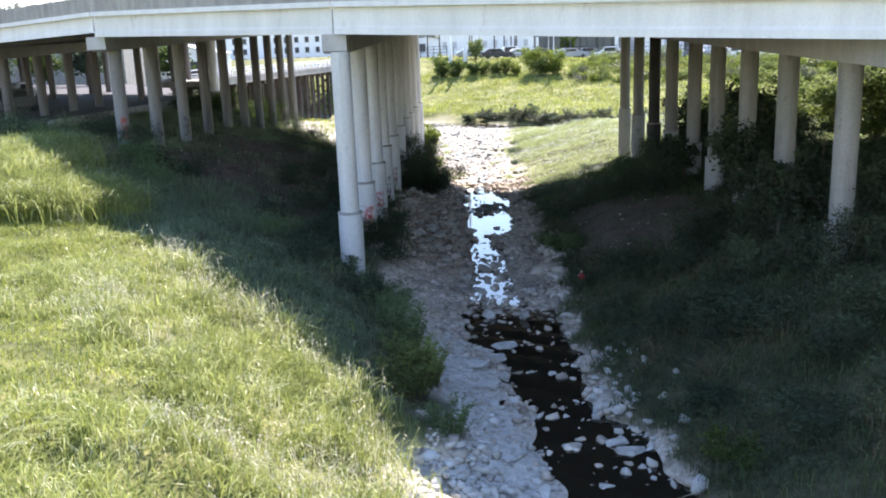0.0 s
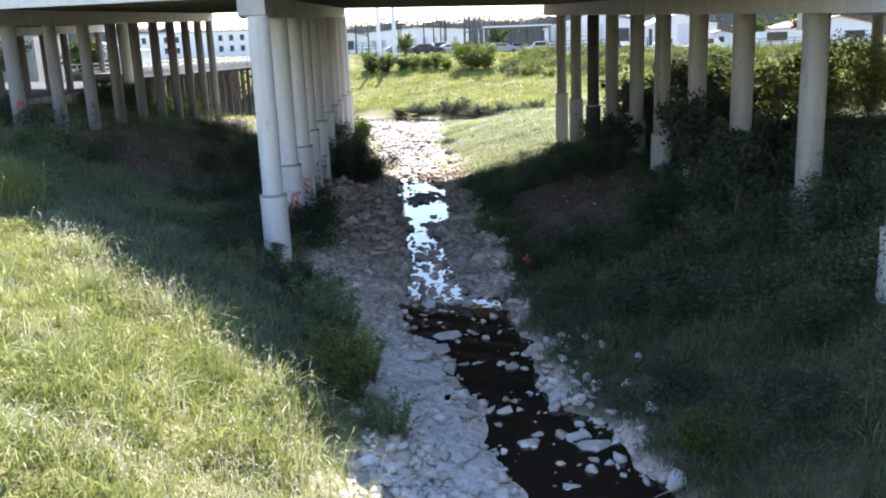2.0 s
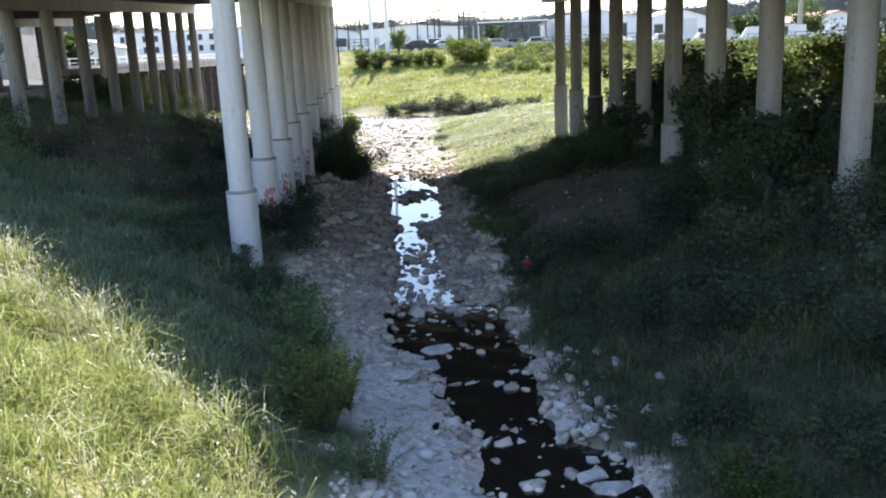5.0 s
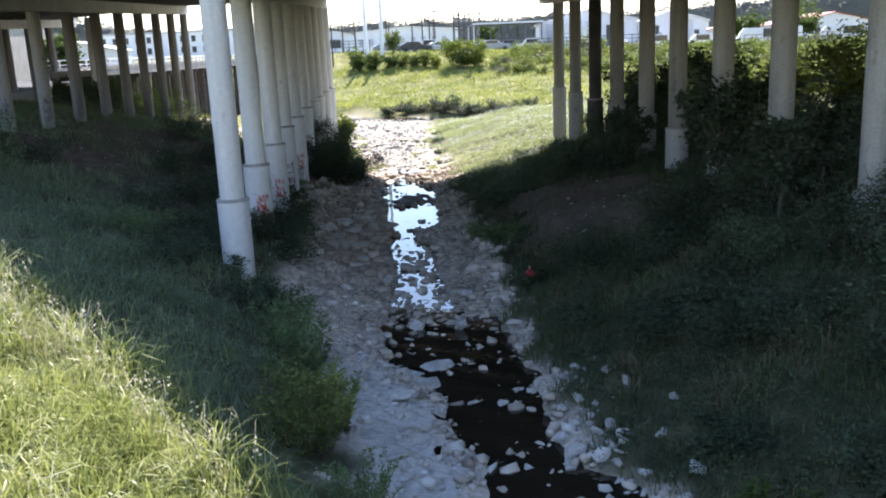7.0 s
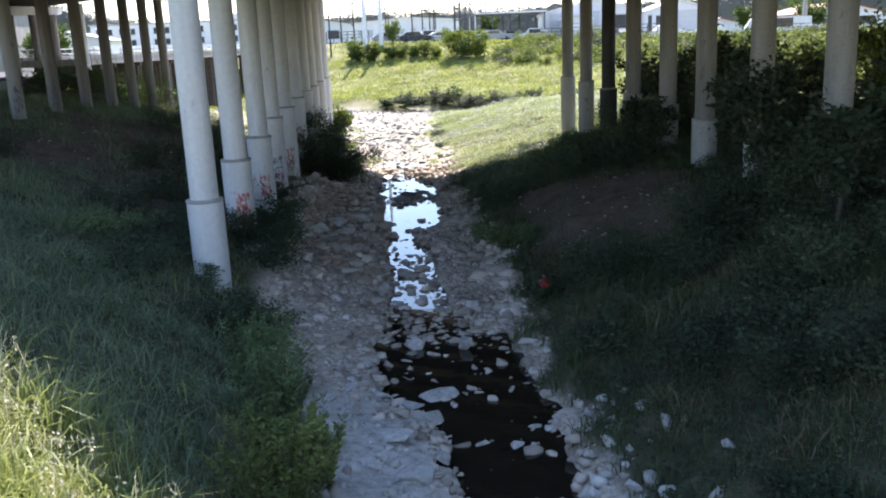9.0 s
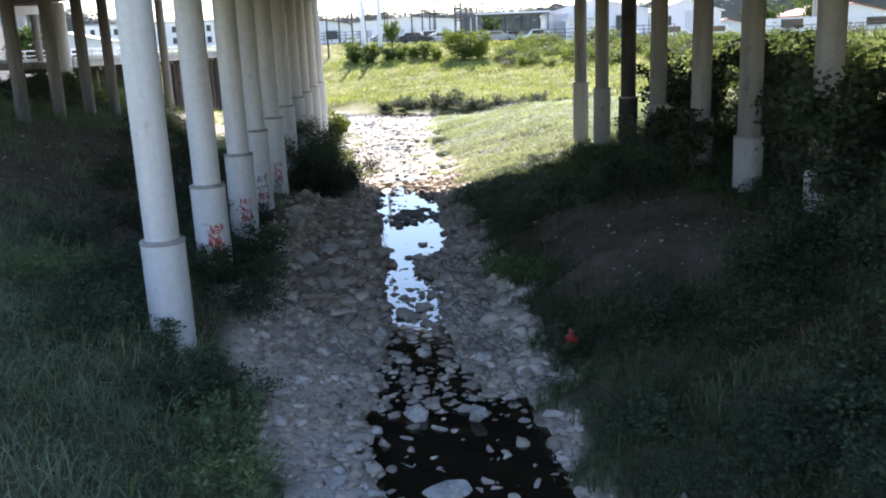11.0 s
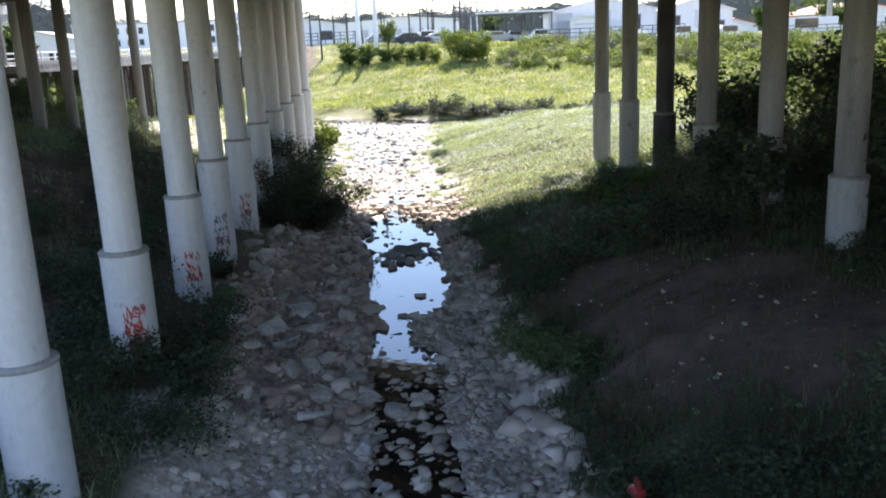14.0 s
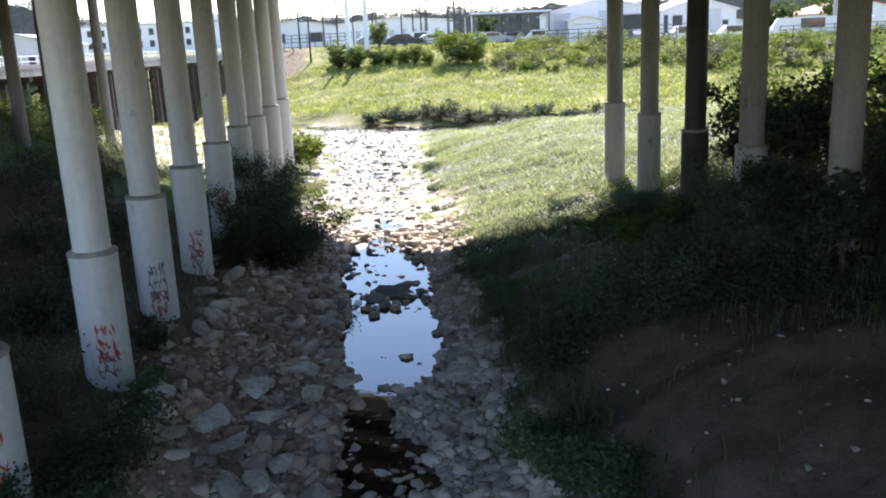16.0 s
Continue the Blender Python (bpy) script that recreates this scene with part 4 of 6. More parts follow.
SHRUBS = (  # x, y, height, spread, leaves, material
    (-1.8, 29.6, 0.9, 0.7, 2600, LEAF_DARK), (-1.7, 31.6, 1.0, 0.9, 2400, LEAF_DARK), (-3.9, 28.6, 1.0, 1.1, 3000, LEAF_DARK), (-4.0, 27.2, 0.9, 1.2, 3000, LEAF_DARK), (-3.6, 32.6, 1.1, 1.2, 2800, LEAF_DARK), (-4.4, 36.0, 1.0, 1.3, 2800, LEAF_DARK), (-2.3, 24.2, 0.7, 1.0, 2400, LEAF_DARK), (-3.4, 30.4, 0.9, 1.1, 2600, LEAF_DARK),
    (-1.05, 44.2, 2.3, 1.7, 13000, LEAF_DARK), (0.0, 46.2, 1.9, 1.5, 11000, LEAF_DARK), (-1.5, 48.2, 2.6, 1.7, 11000, LEAF_DARK), (-1.5, 42.6, 1.3, 1.0, 5000, LEAF_DARK), (-0.4, 44.6, 1.3, 1.2, 7000, LEAF_DARK), (-2.0, 30.5, 0.75, 0.75, 3600, LEAF_DARK), (-2.6, 29.4, 0.8, 0.8, 3600, LEAF_DARK), (-1.85, 34.0, 0.5, 0.4, 1800, LEAF_WEED), (-1.3, 52.0, 1.7, 1.3, 3600, LEAF_MID),
    (-0.9, 56.5, 1.5, 1.0, 2600, LEAF_MID), (-2.2, 35.6, 0.5, 0.5, 1200, LEAF_DARK), (-5.5, 28.0, 0.5, 1.3, 2600, LEAF_WEED), (-10.3, 30.6, 0.8, 1.5, 2800, LEAF_WEED),
    (-13.5, 31.5, 1.1, 1.5, 3000, LEAF_DARK), (-16.5, 33.5, 1.2, 1.6, 3000, LEAF_DARK), (-18.6, 37.5, 1.5, 1.4, 3000, LEAF_DARK), (-8.6, 50.0, 1.0, 2.0, 3600, LEAF_DARK), (-7.2, 54.0, 1.1, 1.9, 3600, LEAF_DARK), (-9.5, 56.0, 1.2, 2.0, 3600, LEAF_DARK),
    (-14.6, 28.2, 0.9, 1.3, 4000, LEAF_WEED), (-15.8, 25.2, 0.8, 1.3, 3600, LEAF_WEED), (-13.4, 30.0, 1.0, 1.4, 4000, LEAF_WEED), (-11.2, 32.6, 1.0, 1.5, 4000, LEAF_WEED), (-15.4, 33.2, 1.2, 1.6, 4000, LEAF_WEED),
    # shaded bank beyond the creek
    (5.0, 29.0, 0.9, 1.0, 3000, LEAF_DARK), (6.6, 31.0, 0.9, 1.0, 2800, LEAF_DARK), (5.7, 27.9, 1.0, 1.0, 3000, LEAF_DARK), (5.9, 36.2, 0.6, 0.8, 2000, LEAF_DARK), (6.2, 40.8, 0.8, 1.0, 2400, LEAF_DARK), (7.5, 39.2, 1.0, 1.1, 2800, LEAF_DARK), (6.9, 28.2, 0.8, 0.9, 2600, LEAF_DARK), (7.9, 28.6, 1.0, 1.1, 2800, LEAF_DARK),
    (9.0, 33.6, 1.3, 1.0, 3000, LEAF_DARK), (9.3, 36.6, 1.5, 1.1, 3200, LEAF_DARK), (9.6, 40.4, 1.5, 1.1, 3200, LEAF_DARK), (9.8, 44.8, 1.4, 1.1, 3000, LEAF_DARK), (8.3, 42.4, 1.1, 1.2, 3000, LEAF_DARK), (8.6, 38.2, 1.2, 1.1, 2800, LEAF_DARK), (8.9, 23.6, 1.9, 1.1, 3600, LEAF_DARK), (9.0, 26.0, 1.4, 1.0, 3000, LEAF_DARK), (8.6, 19.2, 1.6, 1.2, 3400, LEAF_DARK), (7.0, 34.0, 0.7, 0.9, 2200, LEAF_DARK), (6.1, 26.4, 1.0, 1.1, 3000, LEAF_DARK), (7.4, 24.6, 1.1, 1.1, 3000, LEAF_DARK), (6.4, 18.8, 0.9, 1.0, 2800, LEAF_DARK), (9.3, 16.4, 1.5, 1.2, 3000, LEAF_DARK),
    (8.3, 25.2, 1.3, 1.3, 3600, LEAF_DARK), (10.2, 21.2, 1.9, 1.3, 3600, LEAF_DARK), (7.6, 26.8, 0.8, 1.0, 2600, LEAF_DARK), (11.0, 18.4, 1.9, 1.5, 3600, LEAF_DARK), (10.6, 28.8, 1.5, 1.2, 3000, LEAF_DARK), (10.9, 35.6, 1.6, 1.3, 3200, LEAF_DARK), (11.2, 46.0, 1.5, 1.3, 3000, LEAF_DARK), (8.6, 47.6, 0.8, 1.1, 2600, LEAF_MID), (9.9, 38.6, 1.5, 1.0, 2600, LEAF_DARK), (6.9, 20.6, 0.9, 1.1, 2800, LEAF_DARK), (7.8, 16.2, 1.0, 1.1, 2800, LEAF_DARK), (9.9, 14.8, 1.4, 1.4, 3000, LEAF_DARK),
    (5.4, 39.6, 0.8, 1.0, 2600, LEAF_DARK), (6.4, 42.5, 0.9, 1.2, 2800, LEAF_DARK), (7.4, 45.0, 0.9, 1.2, 2800, LEAF_DARK), (6.6, 38.4, 0.8, 1.1, 2600, LEAF_DARK), (7.6, 36.6, 1.0, 1.2, 2800, LEAF_DARK), (8.4, 40.0, 1.2, 1.3, 3000, LEAF_DARK),
    (9.2, 43.4, 1.4, 1.3, 3200, LEAF_DARK), (10.0, 46.6, 1.2, 1.2, 2800, LEAF_MID), (5.2, 31.2, 0.9, 1.0, 3000, LEAF_DARK), (6.0, 29.6, 0.9, 1.1, 3000, LEAF_DARK), (4.8, 27.4, 0.7, 0.9, 2600, LEAF_DARK), (5.6, 24.8, 0.9, 1.1, 3200, LEAF_DARK),
    (4.7, 22.6, 0.7, 0.9, 2600, LEAF_DARK), (6.8, 23.4, 1.0, 1.2, 3000, LEAF_DARK), (5.8, 20.6, 0.9, 1.1, 3200, LEAF_DARK), (8.0, 21.0, 1.1, 1.3, 3200, LEAF_DARK), (7.2, 18.0, 0.9, 1.2, 3000, LEAF_DARK), (5.4, 16.6, 0.5, 0.8, 2200, LEAF_DARK),
    (8.9, 17.0, 1.3, 1.3, 3200, LEAF_DARK), (6.7, 14.6, 0.7, 1.0, 2600, LEAF_DARK), (5.3, 14.6, 0.5, 0.7, 1800, LEAF_MID), (8.2, 13.4, 0.9, 1.2, 2600, LEAF_MID), (9.6, 19.0, 1.6, 1.1, 3000, LEAF_DARK), (9.2, 23.0, 1.6, 1.2, 3400, LEAF_DARK),
    (10.4, 25.6, 1.5, 1.3, 3200, LEAF_DARK), (11.6, 22.0, 1.7, 1.5, 3400, LEAF_DARK), (12.0, 29.0, 1.7, 1.6, 3600, LEAF_DARK), (12.2, 33.6, 1.9, 1.7, 3600, LEAF_DARK), (9.0, 34.4, 1.0, 1.0, 2400, LEAF_DARK), (12.5, 38.0, 2.0, 1.7, 3600, LEAF_DARK), (13.5, 25.0, 1.8, 1.6, 3400, LEAF_DARK))
# thicket on the crest behind the middle columns, and at the foot of the far columns
SHRUBS += tuple((x, y, h, 1.5, 2600, m) for x, y, h, m in ((-13.4, 56.0, 1.9, LEAF_DARK), (-12.2, 59.0, 2.2, LEAF_MID), (-14.6, 61.0, 2.8, LEAF_MID), (-12.0, 62.8, 2.6, LEAF_MID), (-10.4, 62.0, 1.6, LEAF_DARK), (-13.2, 66.0, 3.0, LEAF_MID), (-15.6, 66.5, 3.2, LEAF_MID),
                                                            (-9.4, 59.6, 1.0, LEAF_DARK), (-8.3, 57.0, 0.8, LEAF_DARK), (-11.2, 66.5, 2.0, LEAF_MID), (-16.8, 62.0, 2.6, LEAF_DARK), (-9.0, 63.5, 0.9, LEAF_MID), (-16.5, 57.5, 1.8, LEAF_DARK), (-17.2, 70.5, 3.2, LEAF_MID), (-14.2, 71.5, 2.6, LEAF_MID), (-7.2, 60.5, 0.7, LEAF_DARK)))
SHRUBS += tuple((x, y, h, 1.3, 2400, m) for x, y, h, m in ((13.0, 46.5, 1.4, LEAF_MID), (14.6, 45.6, 1.6, LEAF_MID), (12.8, 44.6, 1.3, LEAF_DARK), (15.8, 44.0, 1.7, LEAF_MID), (14.2, 42.0, 1.5, LEAF_DARK), (16.6, 41.6, 1.7, LEAF_DARK), (17.4, 46.6, 1.6, LEAF_MID), (14.0, 39.0, 1.5, LEAF_DARK)))
SHRUBS += tuple((x, y, h, 1.3, 2600, LEAF_DARK) for x, y, h in ((-12.0, 34.6, 1.2), (-13.9, 36.2, 1.3), (-9.6, 33.0, 0.9), (-14.6, 38.2, 1.3), (-11.0, 33.0, 1.0))) + ((4.45, 26.2, 0.7, 0.55, 2200, LEAF_SHADE),)
SHRUBS += tuple((x, y, h, 1.2, 2600, LEAF_DARK) for x, y, h in ((-4.2, 38.9, 1.1), (-5.6, 40.1, 1.0), (-4.0, 35.7, 1.0), (-5.0, 33.2, 0.9), (-6.3, 36.2, 0.9), (-4.4, 42.5, 1.2), (-5.8, 44.6, 1.1), (-7.4, 45.5, 1.0), (-5.7, 30.4, 0.9), (-4.1, 25.4, 0.7), (-3.4, 31.6, 0.9), (-2.0, 28.2, 0.5), (-3.6, 26.6, 0.8))) + ((-3.0, 25.2, 0.5, 0.6, 1800, LEAF_SHADE), (-2.2, 25.2, 0.4, 0.5, 1500, LEAF_SHADE), (-1.6, 24.2, 0.6, 0.7, 1800, LEAF_SHADE))
SHRUBS += ((5.6, 64.0, 0.7, 0.9, 1500, LEAF_LIGHT), (6.4, 70.0, 0.9, 1.0, 1700, LEAF_LIGHT), (5.2, 57.5, 0.45, 0.7, 1100, LEAF_LIGHT), (5.0, 53.6, 0.4, 0.6, 1000, LEAF_MID), (-0.3, 59.5, 0.45, 0.7, 1100, LEAF_LIGHT), (0.2, 55.2, 0.4, 0.6, 1000, LEAF_MID), (-0.8, 70.0, 0.5, 0.8, 1100, LEAF_LIGHT))
SHRUBS += tuple((14.5 + 1.7 * i, 38.4 + 1.5 * (i % 3) - 0.25 * i, 1.5 + 0.25 * (i % 2), 1.4, 2000, LEAF_DARK) for i in range(10))
SHRUBS = tuple(b for b in SHRUBS if not math.hypot((b[0] - 7.0) / 1.1, (b[1] - 41.8) / 3.8) < 1 and min(shelf_reach(b[0], b[1]), shelf_reach(b[0] + 0.3, b[1] + 1.0)) > 1.1)
SHRUBS += tuple((x, y, h, 1.05, 2600, LEAF_DARK) for x, y, h in ((5.5, 35.6, 0.8), (6.4, 34.6, 0.8), (7.4, 34.2, 0.9), (8.3, 33.6, 0.9), (6.6, 36.0, 0.9), (7.8, 35.4, 1.0), (9.0, 34.8, 1.1), (5.1, 34.2, 0.6)))
SHRUBS += ((4.35, 31.38, 0.55, 0.75, 2600, LEAF_WEED), (4.87, 30.67, 0.5, 0.75, 2600, LEAF_WEED), (4.31, 32.65, 0.4, 0.75, 2600, LEAF_WEED))
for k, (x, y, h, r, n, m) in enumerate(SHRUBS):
    # Shrubs on the shaded bank switch to the shade-toned leaf.
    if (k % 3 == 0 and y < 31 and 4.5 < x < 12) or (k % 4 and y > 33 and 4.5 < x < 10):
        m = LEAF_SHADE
    if (y > 36 and 5 < x < 9) or (y > 39 and 9 <= x < 11.5):  # low growth where the sun reaches in, half given the brighter leaf
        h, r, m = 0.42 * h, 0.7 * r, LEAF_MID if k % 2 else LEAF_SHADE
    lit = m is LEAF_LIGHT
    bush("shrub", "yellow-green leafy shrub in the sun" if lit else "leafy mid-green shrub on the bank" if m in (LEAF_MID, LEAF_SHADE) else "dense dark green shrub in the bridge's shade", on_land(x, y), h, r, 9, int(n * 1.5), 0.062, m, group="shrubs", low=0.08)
TREES = (  # saplings among the columns and the thicket beyond them
    (11.9, 42.6, 3.4, 1.2, 2600, LEAF_DARK), (12.4, 39.6, 3.2, 1.4, 3000, LEAF_DARK), (13.0, 36.0, 3.3, 1.5, 3200, LEAF_DARK), (10.4, 29.4, 2.6, 0.9, 1900, LEAF_DARK), (12.2, 32.0, 3.2, 1.4, 3000, LEAF_DARK), (10.9, 24.0, 2.8, 1.0, 2000, LEAF_DARK),
    (9.2, 26.0, 3.3, 1.05, 3200, LEAF_DARK), (9.6, 33.4, 1.9, 0.7, 1500, LEAF_DARK), (10.0, 36.8, 1.7, 0.7, 1400, LEAF_DARK), (9.0, 22.4, 2.6, 0.9, 2600, LEAF_DARK), (11.4, 27.6, 3.0, 1.2, 3000, LEAF_DARK),
    (13.6, 43.5, 3.5, 1.8, 4600, LEAF_OLIVE), (15.4, 40.5, 3.6, 2.0, 4800, LEAF_OLIVE), (17.0, 44.0, 3.5, 2.2, 4800, LEAF_OLIVE), (19.5, 41.5, 3.4, 2.2, 4800, LEAF_OLIVE), (16.0, 48.0, 3.4, 2.0, 4600, LEAF_OLIVE), (20.0, 47.0, 3.5, 2.3, 4600, LEAF_OLIVE),
    (23.5, 44.5, 3.5, 2.4, 4600, LEAF_OLIVE), (18.5, 36.5, 3.4, 2.2, 4600, LEAF_OLIVE), (22.5, 39.0, 3.5, 2.4, 4600, LEAF_OLIVE), (26.5, 41.0, 3.5, 2.5, 4600, LEAF_OLIVE), (27.5, 47.0, 3.4, 2.5, 4600, LEAF_OLIVE), (24.0, 51.0, 3.3, 2.3, 3400, LEAF_OLIVE), (30.5, 43.5, 3.5, 2.6, 4600, LEAF_OLIVE))
for x, y, h, r, n, m in TREES:
    bush("sapling", "dark leafy sapling among the bridge columns" if m is LEAF_DARK else "dense green riverside tree in the sun", on_land(x, y), h, r, 11, n, 0.14 if m is LEAF_DARK else 0.16, m, "tree", "riverside trees", trunk=0.26 if m is LEAF_DARK else 0.07, low=0.03)
for x, y, h, r in ((-1.2, 64.5, 2.4, 1.1), (-0.6, 67.0, 1.8, 0.9)):
    bush("sapling", "bright drooping green sapling beside the end column", on_land(x, y), h, r, 9, 2200, 0.2, LEAF_LIGHT, "tree", "riverside trees", trunk=0.3)
# low dark growth along the river's far edge
for i in range(52):
    s = -9 + 0.86 * i + rng.uniform(-0.4, 0.4)
    p = Vector((0.63, 0.777, 0)) * (76.6 + rng.uniform(-0.3, 0.3)) + U * (s - 48)
    big = rng.uniform() < 0.22
    bush("river_bush", "low grey-green bush along the river's edge", on_land(p.x, p.y), rng.uniform(0.6, 0.9) + 0.7 * big, rng.uniform(0.9, 1.3), 8, 1100, 0.15, LEAF_GREY if i % 3 else LEAF_DARK, group="riverside bushes", low=0.05)
# growth on top of the far bank: a dark clump, a small tree, low hedge, a pair of round bushes, then scrub all along
for x, y, h, r, m, n in ((0.9, 122.2, 2.7, 1.5, LEAF_MID, 2600), (2.8, 120.8, 2.5, 1.5, LEAF_MID, 2600), (0.3, 124.5, 3.4, 0.9, LEAF_LIGHT, 900), (12.7, 114.6, 3.5, 1.9, LEAF_LIGHT, 3400), (15.3, 112.4, 3.5, 2.0, LEAF_LIGHT, 3400), (14.0, 113.0, 2.4, 1.8, LEAF_MID, 2400),
                         (5.2, 120.3, 1.5, 1.3, LEAF_MID, 1500), (6.6, 119.4, 1.9, 1.3, LEAF_OLIVE, 1500), (8.1, 118.2, 1.6, 1.4, LEAF_MID, 1500), (9.4, 117.2, 2.0, 1.2, LEAF_OLIVE, 1400), (10.6, 116.2, 1.4, 1.2, LEAF_LIGHT, 1200)):
    bush("bank_bush", "rounded green bush on top of the river bank", on_land(x, y), h, r, 12, n, 0.22, m, group="bank bushes", low=0.03, gap=0.08)
bush("bank_tree", "small round grey-green tree on top of the river bank", on_land(5.7, 121.8), 4.9, 1.35, 12, 2600, 0.24, LEAF_WILLOW, "tree", "bank bushes", trunk=0.3, low=0.1, gap=0.1)
for i in range(260):
    q, s_ = rng.uniform(93.0, 105), rng.uniform(-57, 4)
    p = Vector((0.63, 0.777, 0)) * q + U * s_
    bush("scrub", "small olive scrub on the river bank slope", on_land(p.x, p.y), rng.uniform(0.5, 1.2) + 0.8 * (i % 9 == 0), rng.uniform(0.9, 1.9), 6, 600, 0.19, (LEAF_GREY, LEAF_OLIVE, LEAF_LIGHT, LEAF_OLIVE, LEAF_WILLOW)[i % 5], group="bank scrub", low=0.05)
for x, y, h in ((-14.6, 77.5, 2.6), (-15.4, 73.0, 3.2)):
    bush("river_tree", "green tree beside the low trestle bridge", on_land(x, y), h, h * 0.45, 10, 2200, 0.24, LEAF_MID, "tree", "riverside trees", trunk=0.2)


# ---- stones ----
def stone_mesh(seed, level, flat, material):
    """A broken block: the hull of a handful of scattered points, with worn edges on the larger ones."""
    cut = random.Random(seed)
    bm = bmesh.new()
    for k in range(11):
        p = Vector((cut.uniform(-1, 1), cut.uniform(-1, 1), cut.uniform(-1, 1)))
        p *= cut.uniform(0.85, 1.0) / max(0.35, p.length) ** 0.75
        bm.verts.new((p.x, p.y * 0.85, p.z * flat))
    bmesh.ops.convex_hull(bm, input=bm.verts[:])
    bmesh.ops.delete(bm, geom=[v for v in bm.verts if not v.link_faces], context="VERTS")
    if level > 1:
        bmesh.ops.bevel(bm, geom=bm.edges[:], offset=0.045, segments=1, affect="EDGES")
    bmesh.ops.triangulate(bm, faces=bm.faces[:])
    bmesh.ops.recalc_face_normals(bm, faces=bm.faces[:])
    me = bpy.data.meshes.new("stone")
    bm.to_mesh(me)
    bm.free()
    me.materials.append(material)
    return me


def place_stone(name, me, label, x, y, size, lift=0.25, group="creek stones", stretch=None, turn=None):
    ob = new(name, me)
    a, b, c = stretch or (rng.uniform(0.8, 1.35), rng.uniform(0.7, 1.0), rng.uniform(0.75, 1.1))
    z = max(float(land(x, y)), -0.12)
    ob.matrix_world = pose(x, y, z + size * lift, rng.uniform(-12, 12), rng.uniform(-12, 12), rng.uniform(0, 360) if turn is None else turn) @ Matrix.Diagonal((size * a, size * b, size * c, 1))
    return tagged(ob, label, "stone", group)


ROUND = [stone_mesh(i, 2, 0.62, STONE) for i in range(7)]
SLABS = [stone_mesh(20 + i, 2, 0.3, STONE_PALE) for i in range(4)]
WET = [stone_mesh(40 + i, 2, 0.55, WET_STONE) for i in range(5)]
PALE = [stone_mesh(60 + i, 2, 0.6, STONE_PALE) for i in range(4)]
for k, (x, y) in enumerate(((1.39, 24.99), (2.37, 24.76))):
    place_stone("boulder", PALE[k + 1], "large pale rounded boulder standing in the creek", x, y, 0.3, 0.75, "creek boulders", (1.05, 0.95, 1.0))
for x, y, size in ((2.6, 20.2, 0.25), (4.5, 14.15, 0.34), (4.75, 19.4, 0.22), (5.25, 18.3, 0.16), (2.1, 16.6, 0.12), (3.3, 18.4, 0.2), (3.75, 17.5, 0.24), (3.9, 18.3, 0.18), (3.55, 19.3, 0.17), (4.6, 20.0, 0.2), (1.15, 28.1, 0.24), (0.9, 29.2, 0.25), (1.75, 27.3, 0.2), (2.5, 27.8, 0.2), (2.9, 27.2, 0.22)):
    place_stone("boulder", PALE[int(size * 100) % 4], "pale rounded limestone boulder in the creek", x, y, size, 0.3, "creek boulders")
for x, y, size, turn in ((1.62, 22.4, 0.46, 20), (1.15, 22.0, 0.44, -15), (1.3, 21.2, 0.4, 40), (1.35, 23.3, 0.28, 5), (0.7, 20.4, 0.4, -30), (0.95, 19.4, 0.42, -35), (-0.95, 33.7, 0.52, 60), (-0.55, 33.2, 0.45, 80), (-0.1, 34.2, 0.45, 10), (0.3, 36.4, 0.42, 30), (-0.4, 35.4, 0.5, 100)):
    place_stone("flat_stone", SLABS[int(size * 100) % 4], "flat pale limestone rock at the water's edge", x, y, size, 0.16, "flat limestone rocks", (1.25, 0.85, 1.0), turn)
for i in range(20):
    y = 12.5 + 0.52 * i + rng.uniform(-0.2, 0.2)
    c, w = creek(y)
    x = float(c - w) - rng.uniform(0.05, 1.15)
    place_stone("flat_stone", SLABS[i % 4], "flat pale limestone rock beside the creek", x, y, rng.uniform(0.15, 0.36), rng.uniform(-0.08, 0.04), "flat limestone rocks", (1.4, 0.8, 0.7), rng.uniform(40, 75))
for x, y, size, turn in ((3.41, 16.3, 0.34, 15), (3.63, 15.9, 0.4, 0), (2.5, 16.25, 0.3, 30), (3.25, 17.6, 0.24, 80), (3.8, 17.0, 0.27, 20), (3.1, 15.2, 0.2, 50), (2.9, 14.6, 0.26, 10), (3.7, 14.7, 0.22, 70)):
    place_stone("flat_stone", SLABS[int(size * 100) % 4], "flat pale limestone rock lying in the shallow water", x, y, size, 0.3, "flat limestone rocks", (1.2, 0.9, 0.8), turn)
